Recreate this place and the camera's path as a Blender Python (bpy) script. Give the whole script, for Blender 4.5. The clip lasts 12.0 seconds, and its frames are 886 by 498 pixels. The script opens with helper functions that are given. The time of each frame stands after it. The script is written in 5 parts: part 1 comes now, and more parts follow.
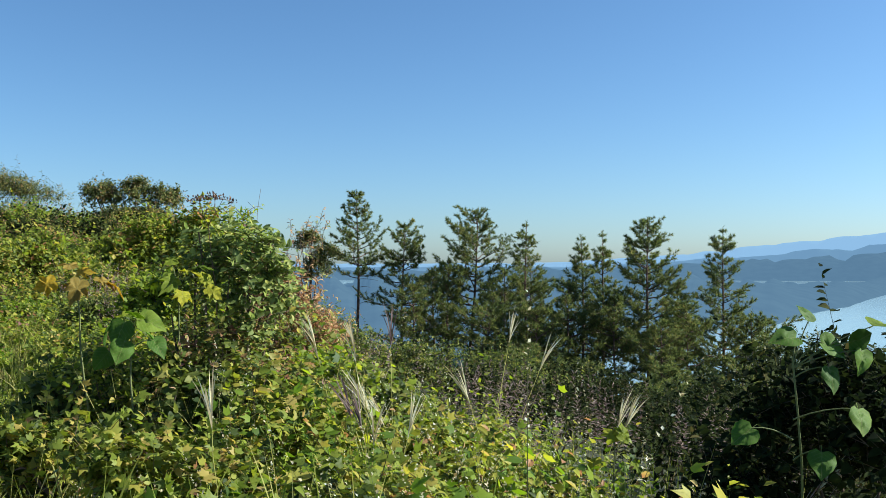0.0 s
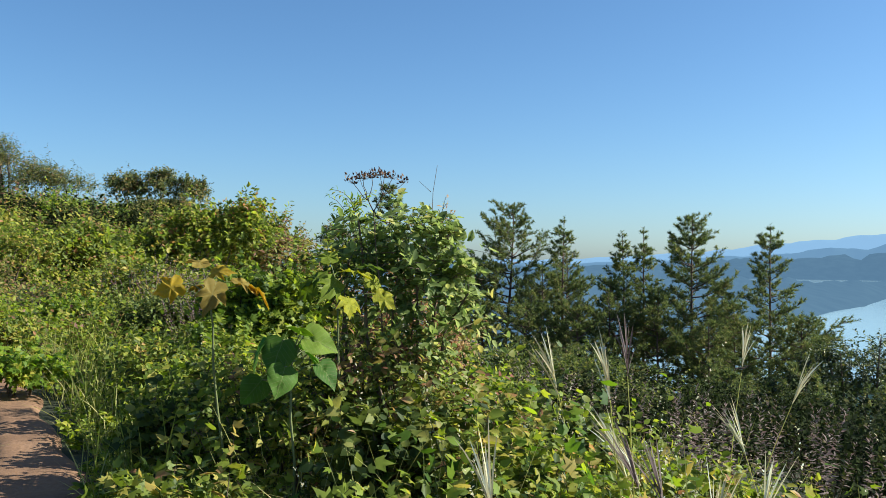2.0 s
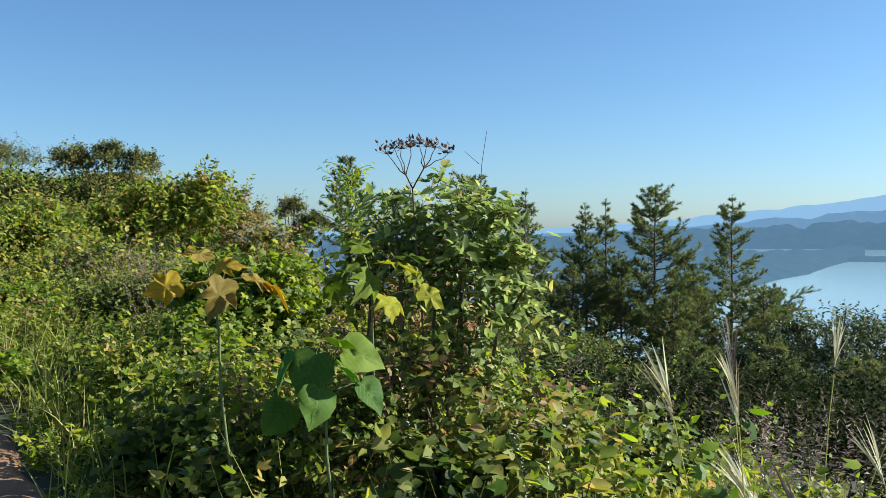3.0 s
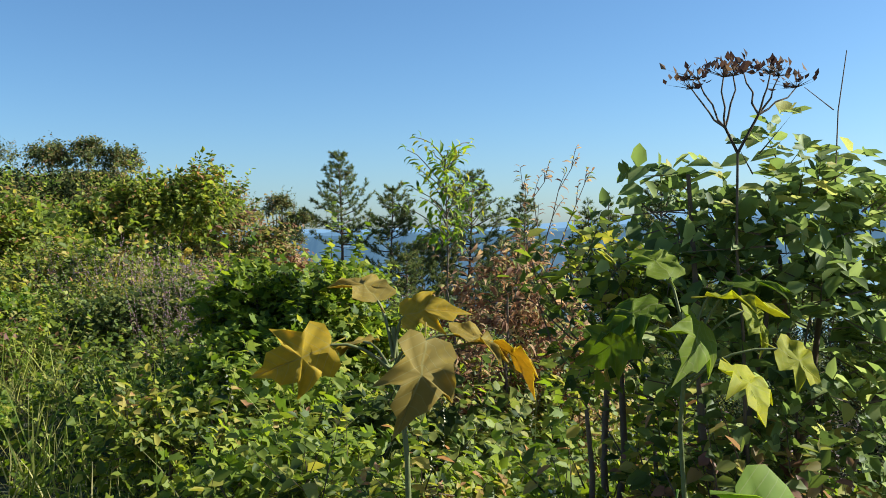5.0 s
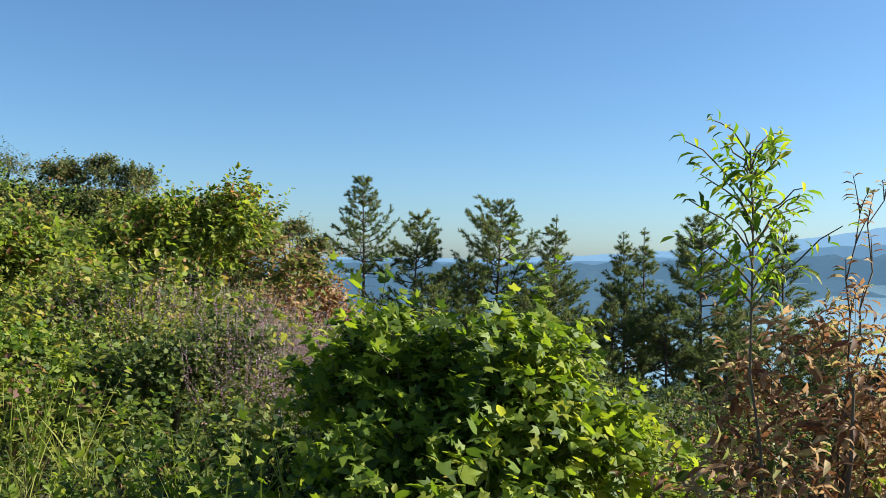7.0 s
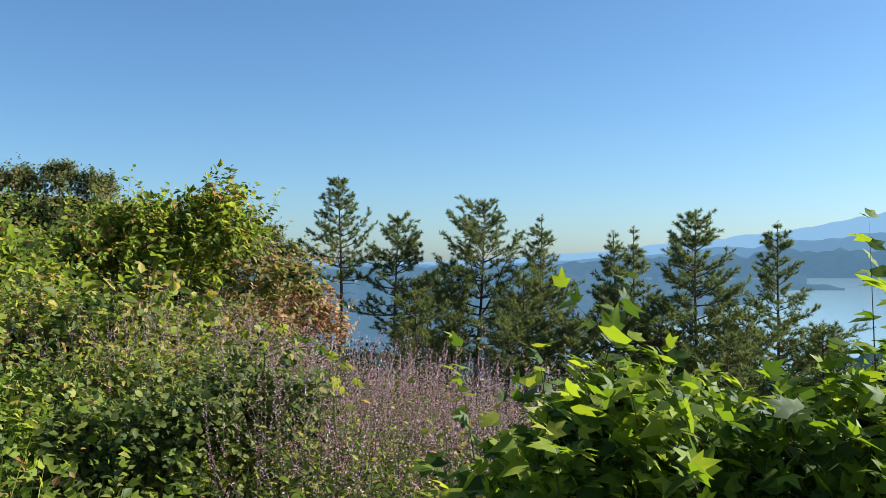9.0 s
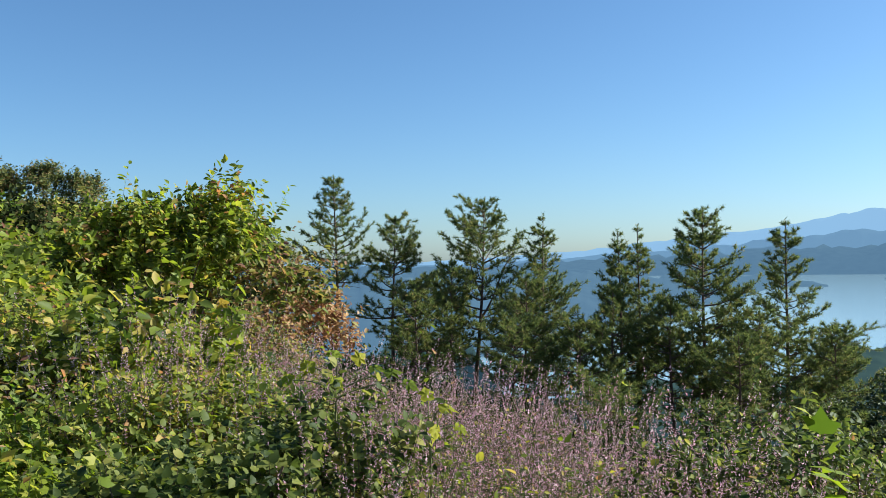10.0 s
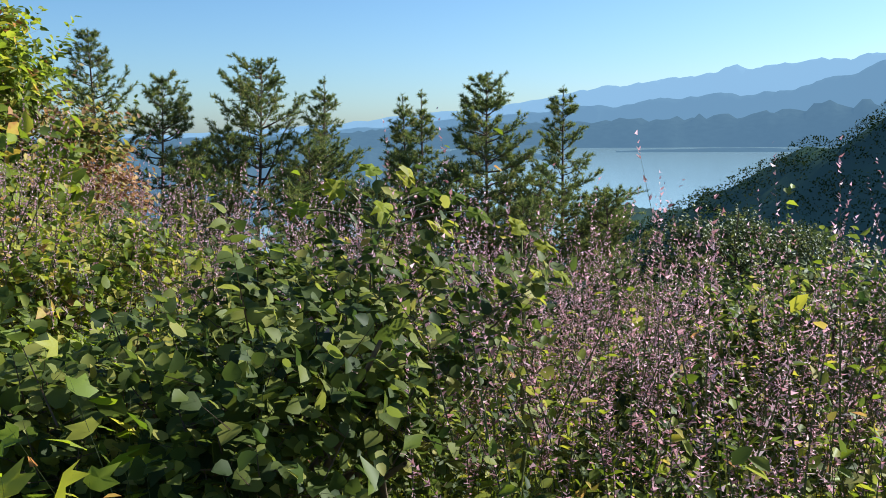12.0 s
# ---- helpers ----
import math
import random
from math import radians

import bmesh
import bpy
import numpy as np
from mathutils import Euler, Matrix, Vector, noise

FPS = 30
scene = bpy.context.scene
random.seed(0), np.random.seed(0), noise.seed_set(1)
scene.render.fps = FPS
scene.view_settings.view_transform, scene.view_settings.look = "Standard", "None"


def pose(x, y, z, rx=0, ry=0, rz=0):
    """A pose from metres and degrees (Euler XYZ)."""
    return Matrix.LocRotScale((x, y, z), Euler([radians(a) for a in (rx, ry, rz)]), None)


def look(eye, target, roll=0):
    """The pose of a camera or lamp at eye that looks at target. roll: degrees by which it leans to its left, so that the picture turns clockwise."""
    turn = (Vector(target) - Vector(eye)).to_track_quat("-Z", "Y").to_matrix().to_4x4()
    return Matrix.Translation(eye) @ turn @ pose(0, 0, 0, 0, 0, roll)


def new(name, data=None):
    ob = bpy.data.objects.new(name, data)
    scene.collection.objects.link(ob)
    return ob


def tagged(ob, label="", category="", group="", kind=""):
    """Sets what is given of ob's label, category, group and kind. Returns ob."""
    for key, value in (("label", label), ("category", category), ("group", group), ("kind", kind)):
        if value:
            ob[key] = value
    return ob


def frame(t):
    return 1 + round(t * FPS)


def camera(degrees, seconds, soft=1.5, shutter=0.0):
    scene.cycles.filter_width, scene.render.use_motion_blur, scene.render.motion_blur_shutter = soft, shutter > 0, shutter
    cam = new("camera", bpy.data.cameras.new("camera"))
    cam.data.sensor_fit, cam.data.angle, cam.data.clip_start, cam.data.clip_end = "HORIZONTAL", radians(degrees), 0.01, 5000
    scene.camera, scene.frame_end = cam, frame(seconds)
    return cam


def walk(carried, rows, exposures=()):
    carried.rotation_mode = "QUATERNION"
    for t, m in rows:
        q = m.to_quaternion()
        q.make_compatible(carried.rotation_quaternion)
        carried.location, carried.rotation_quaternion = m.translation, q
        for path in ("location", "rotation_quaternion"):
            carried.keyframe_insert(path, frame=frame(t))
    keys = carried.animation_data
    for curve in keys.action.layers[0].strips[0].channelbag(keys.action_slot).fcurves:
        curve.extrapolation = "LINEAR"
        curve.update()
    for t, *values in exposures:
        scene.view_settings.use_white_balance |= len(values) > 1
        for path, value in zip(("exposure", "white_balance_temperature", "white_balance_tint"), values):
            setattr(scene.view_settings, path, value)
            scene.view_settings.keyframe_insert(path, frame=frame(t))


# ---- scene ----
cam = camera(51.8, 12.0, soft=0.85)
METRES, EYE, TILT, LEAN, TURN = 13.0, 1.5, 1.0, 0.0, 0.0
ROWS = [
    (0.0, 0.0, 0.0, 0.0, 0.0, 0.0, -0.0),
    (0.5, -0.0243, 0.0224, 0.0002, 0.91, 0.07, 0.42),
    (1.0, -0.0534, 0.0478, -0.001, 0.82, 0.11, 0.16),
    (1.5, -0.0757, 0.0804, -0.0039, 0.84, -0.12, -0.19),
    (2.0, -0.0933, 0.1168, -0.0006, 0.81, -0.28, -0.48),
    (2.5, -0.1119, 0.1526, 0.0029, -0.98, -1.33, -0.72),
    (4.5, -0.1746, 0.2938, 0.0022, -3.59, -2.53, 0.81),
    (5.0, -0.1907, 0.3353, 0.0024, -3.48, -2.21, 0.46),
    (5.5, -0.2121, 0.3754, 0.0041, -3.27, -0.25, -0.57),
    (6.0, -0.2291, 0.4187, 0.0043, -2.03, -0.28, -1.01),
    (6.5, -0.2464, 0.4594, 0.0036, -2.55, -0.37, -1.09),
    (7.0, -0.2633, 0.5016, 0.0014, -3.13, -0.31, -1.2),
    (7.5, -0.2787, 0.5445, 0.0037, -3.29, -0.26, -0.8),
    (9.5, -0.3381, 0.7103, 0.0021, -5.86, -0.11, 0.14),
    (10.0, -0.3596, 0.7639, 0.004, -6.37, -0.12, 0.57),
    (10.5, -0.3816, 0.8084, 0.0007, -12.66, -0.0, 2.74),
    (11.0, -0.4034, 0.8479, -0.0038, -15.19, -0.58, 2.81),
    (11.5, -0.4206, 0.8732, -0.0078, -18.2, -1.85, 2.51),
    (12.0, -0.4232, 0.8871, -0.0218, -21.54, -8.13, 0.06),
]
walk(cam, [(t, pose(0, 0, EYE, TILT, LEAN, TURN) @ pose(METRES * x, METRES * y, METRES * z, 90 + pitch, roll, yaw)) for t, x, y, z, yaw, pitch, roll in ROWS],
     exposures=[(0.0, 1.01, 5250, 0), (12.0, 1.01, 5250, 0)])

# ---- world, sun ----
SUN_AZ, SUN_EL = radians(84), radians(33)      # clockwise from +y; height
world = bpy.data.worlds.new("world")
scene.world = world
world.use_nodes = True
wn = world.node_tree
sky = wn.nodes.new("ShaderNodeTexSky")
sky.sky_type = "NISHITA"
sky.sun_disc = False
sky.sun_elevation, sky.sun_rotation = SUN_EL, SUN_AZ
sky.altitude, sky.air_density, sky.dust_density, sky.ozone_density = 500.0, 0.95, 1.0, 2.9
wn.nodes["Background"].inputs["Strength"].default_value = 0.064
wn.links.new(sky.outputs["Color"], wn.nodes["Background"].inputs["Color"])

sun_dir = Vector((math.sin(SUN_AZ) * math.cos(SUN_EL), math.cos(SUN_AZ) * math.cos(SUN_EL), math.sin(SUN_EL)))
sun = new("sun", bpy.data.lights.new("sun", "SUN"))
sun.data.energy, sun.data.angle, sun.data.color = 5.0, radians(0.5), (1.0, 0.865, 0.66)
sun.matrix_world = look(sun_dir * 60, (0, 0, 0))

# ---- materials ----
def bare(name):
    m = bpy.data.materials.new(name)
    m.use_nodes = True
    t = m.node_tree
    return m, t.nodes, t.links, t.nodes["Principled BSDF"], t.nodes["Material Output"]


def ramp_node(nodes, stops):
    r = nodes.new("ShaderNodeValToRGB")
    e = r.color_ramp.elements
    while len(e) < len(stops):
        e.new(0.5)
    for el, (p, c) in zip(e, stops):
        el.position, el.color = p, (*c, 1)
    return r


def leaf_mat(name, stops, see_through=0.4, rough=0.5, blotch=0.3, obj=False, spec=0.2):
    """Leaves: hue by island, small blotches, light through the blade."""
    m, n, l, p, out = bare(name)
    if obj:
        src = n.new("ShaderNodeObjectInfo").outputs["Random"]
    else:
        src = n.new("ShaderNodeNewGeometry").outputs["Random Per Island"]
    r = ramp_node(n, stops)
    tc = n.new("ShaderNodeTexCoord")
    no = n.new("ShaderNodeTexNoise")
    no.inputs["Scale"].default_value, no.inputs["Detail"].default_value = 9.0, 3.0
    l.new(tc.outputs["Object"], no.inputs["Vector"])
    ma = n.new("ShaderNodeMath")
    ma.operation = "MULTIPLY_ADD"
    ma.inputs[1].default_value, ma.inputs[2].default_value = blotch, -blotch / 2
    l.new(no.outputs["Fac"], ma.inputs[0])
    ad = n.new("ShaderNodeMath")
    ad.use_clamp = True
    n2 = n.new("ShaderNodeTexNoise")
    n2.inputs["Scale"].default_value, n2.inputs["Detail"].default_value = 1.0, 4.0
    m2 = n.new("ShaderNodeMath")
    m2.operation = "MULTIPLY_ADD"
    m2.inputs[1].default_value = 0.9
    l.new(tc.outputs["Object"], n2.inputs["Vector"]), l.new(n2.outputs["Fac"], m2.inputs[0])
    m2.inputs[2].default_value = -0.45
    a2 = n.new("ShaderNodeMath")
    l.new(ma.outputs[0], a2.inputs[0]), l.new(m2.outputs[0], a2.inputs[1])
    l.new(src, ad.inputs[0]), l.new(a2.outputs[0], ad.inputs[1])
    l.new(ad.outputs[0], r.inputs["Fac"])
    l.new(r.outputs["Color"], p.inputs["Base Color"])
    if obj:
        sx = n.new("ShaderNodeSeparateXYZ")
        l.new(tc.outputs["Object"], sx.inputs[0])
        ops = []
        for op, a_in, b_in in (("ABSOLUTE", sx.outputs["X"], None), ("MULTIPLY", None, 0.75), ("SUBTRACT", sx.outputs["Y"], None), ("MULTIPLY", None, 7.0), ("FRACT", None, None), ("LESS_THAN", None, 0.09)):
            nd = n.new("ShaderNodeMath")
            nd.operation = op
            l.new(a_in or ops[-1], nd.inputs[0])
            if op == "SUBTRACT":
                l.new(ops[-1], nd.inputs[1])
            elif b_in is not None:
                nd.inputs[1].default_value = b_in
            ops.append(nd.outputs[0])
        rib = n.new("ShaderNodeMath")
        rib.operation = "LESS_THAN"
        rib.inputs[1].default_value = 0.012
        l.new(ops[0], rib.inputs[0])
        vein = n.new("ShaderNodeMath")
        vein.operation = "MAXIMUM"
        l.new(rib.outputs[0], vein.inputs[0]), l.new(ops[-1], vein.inputs[1])
        mixc = n.new("ShaderNodeMix")
        mixc.data_type = "RGBA"
        mixc.inputs[7].default_value = (0.42, 0.4, 0.16, 1)
        vf = n.new("ShaderNodeMath")
        vf.operation = "MULTIPLY"
        vf.inputs[1].default_value = 0.4
        l.new(vein.outputs[0], vf.inputs[0]), l.new(vf.outputs[0], mixc.inputs[0]), l.new(r.outputs["Color"], mixc.inputs[6])
        l.new(mixc.outputs[2], p.inputs["Base Color"])
        bmp = n.new("ShaderNodeBump")
        bmp.inputs["Strength"].default_value, bmp.inputs["Distance"].default_value = 0.6, 0.004
        l.new(ops[-2], bmp.inputs["Height"]), l.new(bmp.outputs["Normal"], p.inputs["Normal"])
    p.inputs["Roughness"].default_value = rough
    p.inputs["Specular IOR Level"].default_value = spec
    tr = n.new("ShaderNodeBsdfTranslucent")
    hs = n.new("ShaderNodeHueSaturation")
    hs.inputs["Saturation"].default_value, hs.inputs["Value"].default_value = 1.1, 1.7
    l.new(r.outputs["Color"], hs.inputs["Color"]), l.new(hs.outputs["Color"], tr.inputs["Color"])
    mx = n.new("ShaderNodeMixShader")
    mx.inputs["Fac"].default_value = see_through
    l.new(p.outputs[0], mx.inputs[1]), l.new(tr.outputs[0], mx.inputs[2]), l.new(mx.outputs[0], out.inputs["Surface"])
    return m


def rough_mat(name, stops, scale=4.0, rough=0.9, bump=0.3, fine=40.0):
    m, n, l, p, out = bare(name)
    tc = n.new("ShaderNodeTexCoord")
    a, b = n.new("ShaderNodeTexNoise"), n.new("ShaderNodeTexNoise")
    a.inputs["Scale"].default_value, a.inputs["Detail"].default_value = scale, 6.0
    b.inputs["Scale"].default_value, b.inputs["Detail"].default_value = fine, 4.0
    l.new(tc.outputs["Object"], a.inputs["Vector"]), l.new(tc.outputs["Object"], b.inputs["Vector"])
    mi = n.new("ShaderNodeMath")
    mi.operation = "MULTIPLY_ADD"
    mi.inputs[1].default_value = 0.35
    l.new(b.outputs["Fac"], mi.inputs[0])
    sc = n.new("ShaderNodeMath")
    sc.operation = "MULTIPLY"
    sc.inputs[1].default_value = 0.65
    l.new(a.outputs["Fac"], sc.inputs[0]), l.new(sc.outputs[0], mi.inputs[2])
    r = ramp_node(n, stops)
    l.new(mi.outputs[0], r.inputs["Fac"]), l.new(r.outputs["Color"], p.inputs["Base Color"])
    p.inputs["Roughness"].default_value = rough
    bu = n.new("ShaderNodeBump")
    bu.inputs["Strength"].default_value, bu.inputs["Distance"].default_value = bump, 0.03
    l.new(mi.outputs[0], bu.inputs["Height"]), l.new(bu.outputs["Normal"], p.inputs["Normal"])
    return m


def haze_mat(name, colour, haze_glow, scale):
    """Far land seen through kilometres of air: a plain backdrop whose slight bluish glow is painted haze."""
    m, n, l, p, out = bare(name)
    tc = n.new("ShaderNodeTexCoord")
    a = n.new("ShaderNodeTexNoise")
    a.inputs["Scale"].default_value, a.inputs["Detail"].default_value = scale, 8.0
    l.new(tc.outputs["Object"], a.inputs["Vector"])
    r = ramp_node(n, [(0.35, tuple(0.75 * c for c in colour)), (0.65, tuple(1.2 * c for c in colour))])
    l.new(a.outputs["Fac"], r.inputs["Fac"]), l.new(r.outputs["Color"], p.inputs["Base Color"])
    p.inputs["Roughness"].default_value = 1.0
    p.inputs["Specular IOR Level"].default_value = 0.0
    p.inputs["Emission Color"].default_value = (*haze_glow, 1)
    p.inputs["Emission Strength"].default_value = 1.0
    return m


M_GREEN = leaf_mat("leaf_green", [(0.0, (0.04, 0.06, 0.012)), (0.3, (0.135, 0.165, 0.022)), (0.62, (0.23, 0.265, 0.034)), (0.85, (0.39, 0.34, 0.06)), (0.97, (0.44, 0.32, 0.1)), (1.0, (0.38, 0.2, 0.09))])
M_BRIGHT = leaf_mat("leaf_bright_green", [(0.0, (0.06, 0.105, 0.014)), (0.4, (0.155, 0.225, 0.022)), (0.8, (0.29, 0.34, 0.035)), (1.0, (0.48, 0.41, 0.06))], 0.48)
# Dark evergreen taken near black: the slope's backlit shade is in the colour.
M_DARK_SHADED = leaf_mat("leaf_dark_green_shaded", [(0.0, (0.01, 0.015, 0.006)), (0.5, (0.022, 0.03, 0.009)), (0.9, (0.045, 0.055, 0.015)), (1.0, (0.1, 0.085, 0.03))], 0.2, 0.8, spec=0.05)
M_MIXED = leaf_mat("leaf_autumn_mixed", [(0.0, (0.06, 0.08, 0.02)), (0.35, (0.14, 0.17, 0.035)), (0.6, (0.3, 0.26, 0.06)), (0.8, (0.3, 0.18, 0.08)), (1.0, (0.2, 0.1, 0.08))])
M_BROWN = leaf_mat("leaf_dry_brown", [(0.0, (0.16, 0.075, 0.04)), (0.35, (0.33, 0.18, 0.09)), (0.7, (0.52, 0.34, 0.18)), (0.9, (0.34, 0.33, 0.1)), (1.0, (0.18, 0.23, 0.05))], 0.35, 0.65)
M_YELLOW = leaf_mat("leaf_yellow", [(0.0, (0.3, 0.22, 0.05)), (0.5, (0.46, 0.33, 0.035)), (1.0, (0.62, 0.44, 0.02))], 0.45, 0.6, 0.6, obj=True, spec=0.12)
M_KUDZU = leaf_mat("leaf_broad_green", [(0.0, (0.07, 0.14, 0.02)), (0.6, (0.14, 0.23, 0.03)), (1.0, (0.25, 0.31, 0.04))], 0.45, 0.6, obj=True, spec=0.15)
M_VINE = leaf_mat("leaf_grey_green", [(0.0, (0.09, 0.12, 0.035)), (0.45, (0.2, 0.245, 0.065)), (0.85, (0.36, 0.39, 0.13)), (1.0, (0.5, 0.42, 0.12))], 0.42, 0.55)
M_OLIVE = leaf_mat("leaf_yellow_green", [(0.0, (0.07, 0.09, 0.018)), (0.4, (0.16, 0.2, 0.028)), (0.75, (0.27, 0.3, 0.04)), (0.94, (0.42, 0.36, 0.07)), (1.0, (0.36, 0.18, 0.08))], 0.48)
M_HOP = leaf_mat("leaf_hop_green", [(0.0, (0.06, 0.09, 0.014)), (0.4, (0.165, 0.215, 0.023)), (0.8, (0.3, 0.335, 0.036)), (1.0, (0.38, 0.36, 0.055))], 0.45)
M_EVERGREEN = leaf_mat("leaf_evergreen", [(0.0, (0.018, 0.028, 0.01)), (0.5, (0.05, 0.068, 0.02)), (0.9, (0.12, 0.135, 0.04)), (1.0, (0.22, 0.2, 0.06))], 0.25, 0.45, spec=0.3)
M_SEED = leaf_mat("seed_head_dark", [(0.0, (0.035, 0.02, 0.018)), (0.6, (0.1, 0.055, 0.04)), (1.0, (0.26, 0.16, 0.09))], 0.2, 0.8)
M_FARLEAF = leaf_mat("far_crown", [(0.0, (0.015, 0.03, 0.012)), (0.6, (0.035, 0.06, 0.02)), (1.0, (0.08, 0.08, 0.03))], 0.1, 1.0, spec=0.0)
M_LIME = leaf_mat("leaf_broad_yellow_green", [(0.0, (0.15, 0.2, 0.02)), (0.5, (0.27, 0.31, 0.03)), (1.0, (0.46, 0.42, 0.04))], 0.5, 0.6, 0.4, obj=True, spec=0.12)
M_GREYFLOWER = leaf_mat("flower_spike_grey", [(0.0, (0.06, 0.05, 0.06)), (0.6, (0.13, 0.105, 0.125)), (1.0, (0.24, 0.2, 0.22))], 0.25, 0.8)
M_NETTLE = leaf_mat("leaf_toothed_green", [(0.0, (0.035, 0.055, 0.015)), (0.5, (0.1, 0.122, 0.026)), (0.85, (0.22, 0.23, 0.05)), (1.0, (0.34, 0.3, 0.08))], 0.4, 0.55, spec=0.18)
M_NEEDLE = leaf_mat("pine_needles", [(0.0, (0.05, 0.072, 0.028)), (0.5, (0.12, 0.145, 0.043)), (0.9, (0.22, 0.23, 0.068)), (1.0, (0.32, 0.25, 0.1))], 0.4, 0.6, spec=0.15)
M_PURPLE = leaf_mat("flower_spike_purple", [(0.0, (0.26, 0.13, 0.14)), (0.5, (0.48, 0.28, 0.33)), (0.85, (0.6, 0.4, 0.46)), (1.0, (0.66, 0.53, 0.53))], 0.45, 0.7)
M_DRYGRASS = leaf_mat("grass_dry", [(0.0, (0.280, 0.246, 0.069)), (0.5, (0.420, 0.406, 0.115)), (1.0, (0.588, 0.493, 0.207))], 0.3, 0.6)
M_GRASS = leaf_mat("grass_green", [(0.0, (0.1, 0.14, 0.02)), (0.5, (0.2, 0.235, 0.03)), (1.0, (0.38, 0.36, 0.08))], 0.35, 0.5)
M_PLUME = leaf_mat("grass_plume", [(0.0, (0.392, 0.319, 0.196)), (0.6, (0.620, 0.551, 0.345)), (1.0, (0.620, 0.620, 0.517))], 0.3, 0.7)
M_PLUME_DARK = leaf_mat("grass_plume_mauve", [(0.0, (0.11, 0.07, 0.065)), (0.6, (0.2, 0.145, 0.135)), (1.0, (0.32, 0.25, 0.22))], 0.3, 0.8)
M_STEM = rough_mat("stem_woody", [(0.2, (0.07, 0.045, 0.03)), (0.8, (0.2, 0.14, 0.09))], 6)
M_STEMGREEN = rough_mat("stem_green", [(0.2, (0.1, 0.12, 0.03)), (0.8, (0.2, 0.2, 0.07))], 6, 0.7)
M_BARK = rough_mat("pine_bark", [(0.2, (0.05, 0.035, 0.025)), (0.55, (0.13, 0.08, 0.055)), (0.85, (0.22, 0.13, 0.085))], 5, 0.95, 0.8, 22)
M_GROUND = rough_mat("ground_litter", [(0.25, (0.018, 0.02, 0.008)), (0.5, (0.04, 0.042, 0.016)), (0.75, (0.09, 0.07, 0.035))], 1.2, 1.0, 0.5, 18)
M_EARTH = rough_mat("path_earth", [(0.25, (0.15, 0.075, 0.036)), (0.55, (0.25, 0.135, 0.07)), (0.8, (0.34, 0.2, 0.115))], 2.5, 0.95, 0.6, 30)
# Emission stands for haze here: paler and bluer the farther the land.
M_WOODS = haze_mat("far_woods", (0.03, 0.045, 0.022), (0.006, 0.012, 0.018), 0.05)
M_RIDGE = [haze_mat("ridge_near", (0.016, 0.022, 0.022), (0.06, 0.093, 0.13), 0.03),
           haze_mat("ridge_middle", (0.01, 0.015, 0.015), (0.105, 0.155, 0.21), 0.012),
           haze_mat("ridge_far", (0.01, 0.015, 0.018), (0.18, 0.25, 0.325), 0.008)]
M_SHORE = haze_mat("shore_woods", (0.02, 0.028, 0.016), (0.014, 0.025, 0.032), 0.05)
m_water, wn_, wl_, wp_, wo_ = bare("lake_water")
wp_.inputs["Base Color"].default_value = (0.26, 0.34, 0.37, 1)
wp_.inputs["Roughness"].default_value = 0.12
wp_.inputs["IOR"].default_value = 1.33
w_n = wn_.new("ShaderNodeTexNoise")
w_n.inputs["Scale"].default_value = 0.15
w_b = wn_.new("ShaderNodeBump")
w_b.inputs["Strength"].default_value, w_b.inputs["Distance"].default_value = 0.15, 0.5
w_t = wn_.new("ShaderNodeTexCoord")
wl_.new(w_t.outputs["Object"], w_n.inputs["Vector"]), wl_.new(w_n.outputs["Fac"], w_b.inputs["Height"]), wl_.new(w_b.outputs["Normal"], wp_.inputs["Normal"])

# ---- mesh tools ----
rng = np.random.default_rng(11)


def np_mesh(name, verts, faces, mat, smooth=False):
    me = bpy.data.meshes.new(name)
    verts, faces = np.asarray(verts, np.float32), np.asarray(faces, np.int32)
    k = faces.shape[1]
    me.vertices.add(len(verts))
    me.vertices.foreach_set("co", verts.ravel())
    me.loops.add(faces.size)
    me.loops.foreach_set("vertex_index", faces.ravel())
    me.polygons.add(len(faces))
    me.polygons.foreach_set("loop_start", np.arange(len(faces), dtype=np.int32) * k)
    me.update(calc_edges=True)
    if smooth:
        me.polygons.foreach_set("use_smooth", np.ones(len(faces), bool))
    me.materials.append(mat)
    return me


def join(parts):
    vs, fs, n = [], [], 0
    for v, f in parts:
        vs.append(v), fs.append(f + n)
        n += len(v)
    return np.concatenate(vs), np.concatenate(fs)


def part(name, geo, mat, parent, label="", smooth=False):
    ob = new(name, np_mesh(name, *geo, mat, smooth))
    ob.parent = parent
    return tagged(ob, label)


def thing(name, at, label, category, group=""):
    e = new(name)
    e.empty_display_size = 0.2
    e.location = at
    return tagged(e, label, category, group)


def unit(a):
    return a / np.maximum(np.linalg.norm(a, axis=-1, keepdims=True), 1e-9)


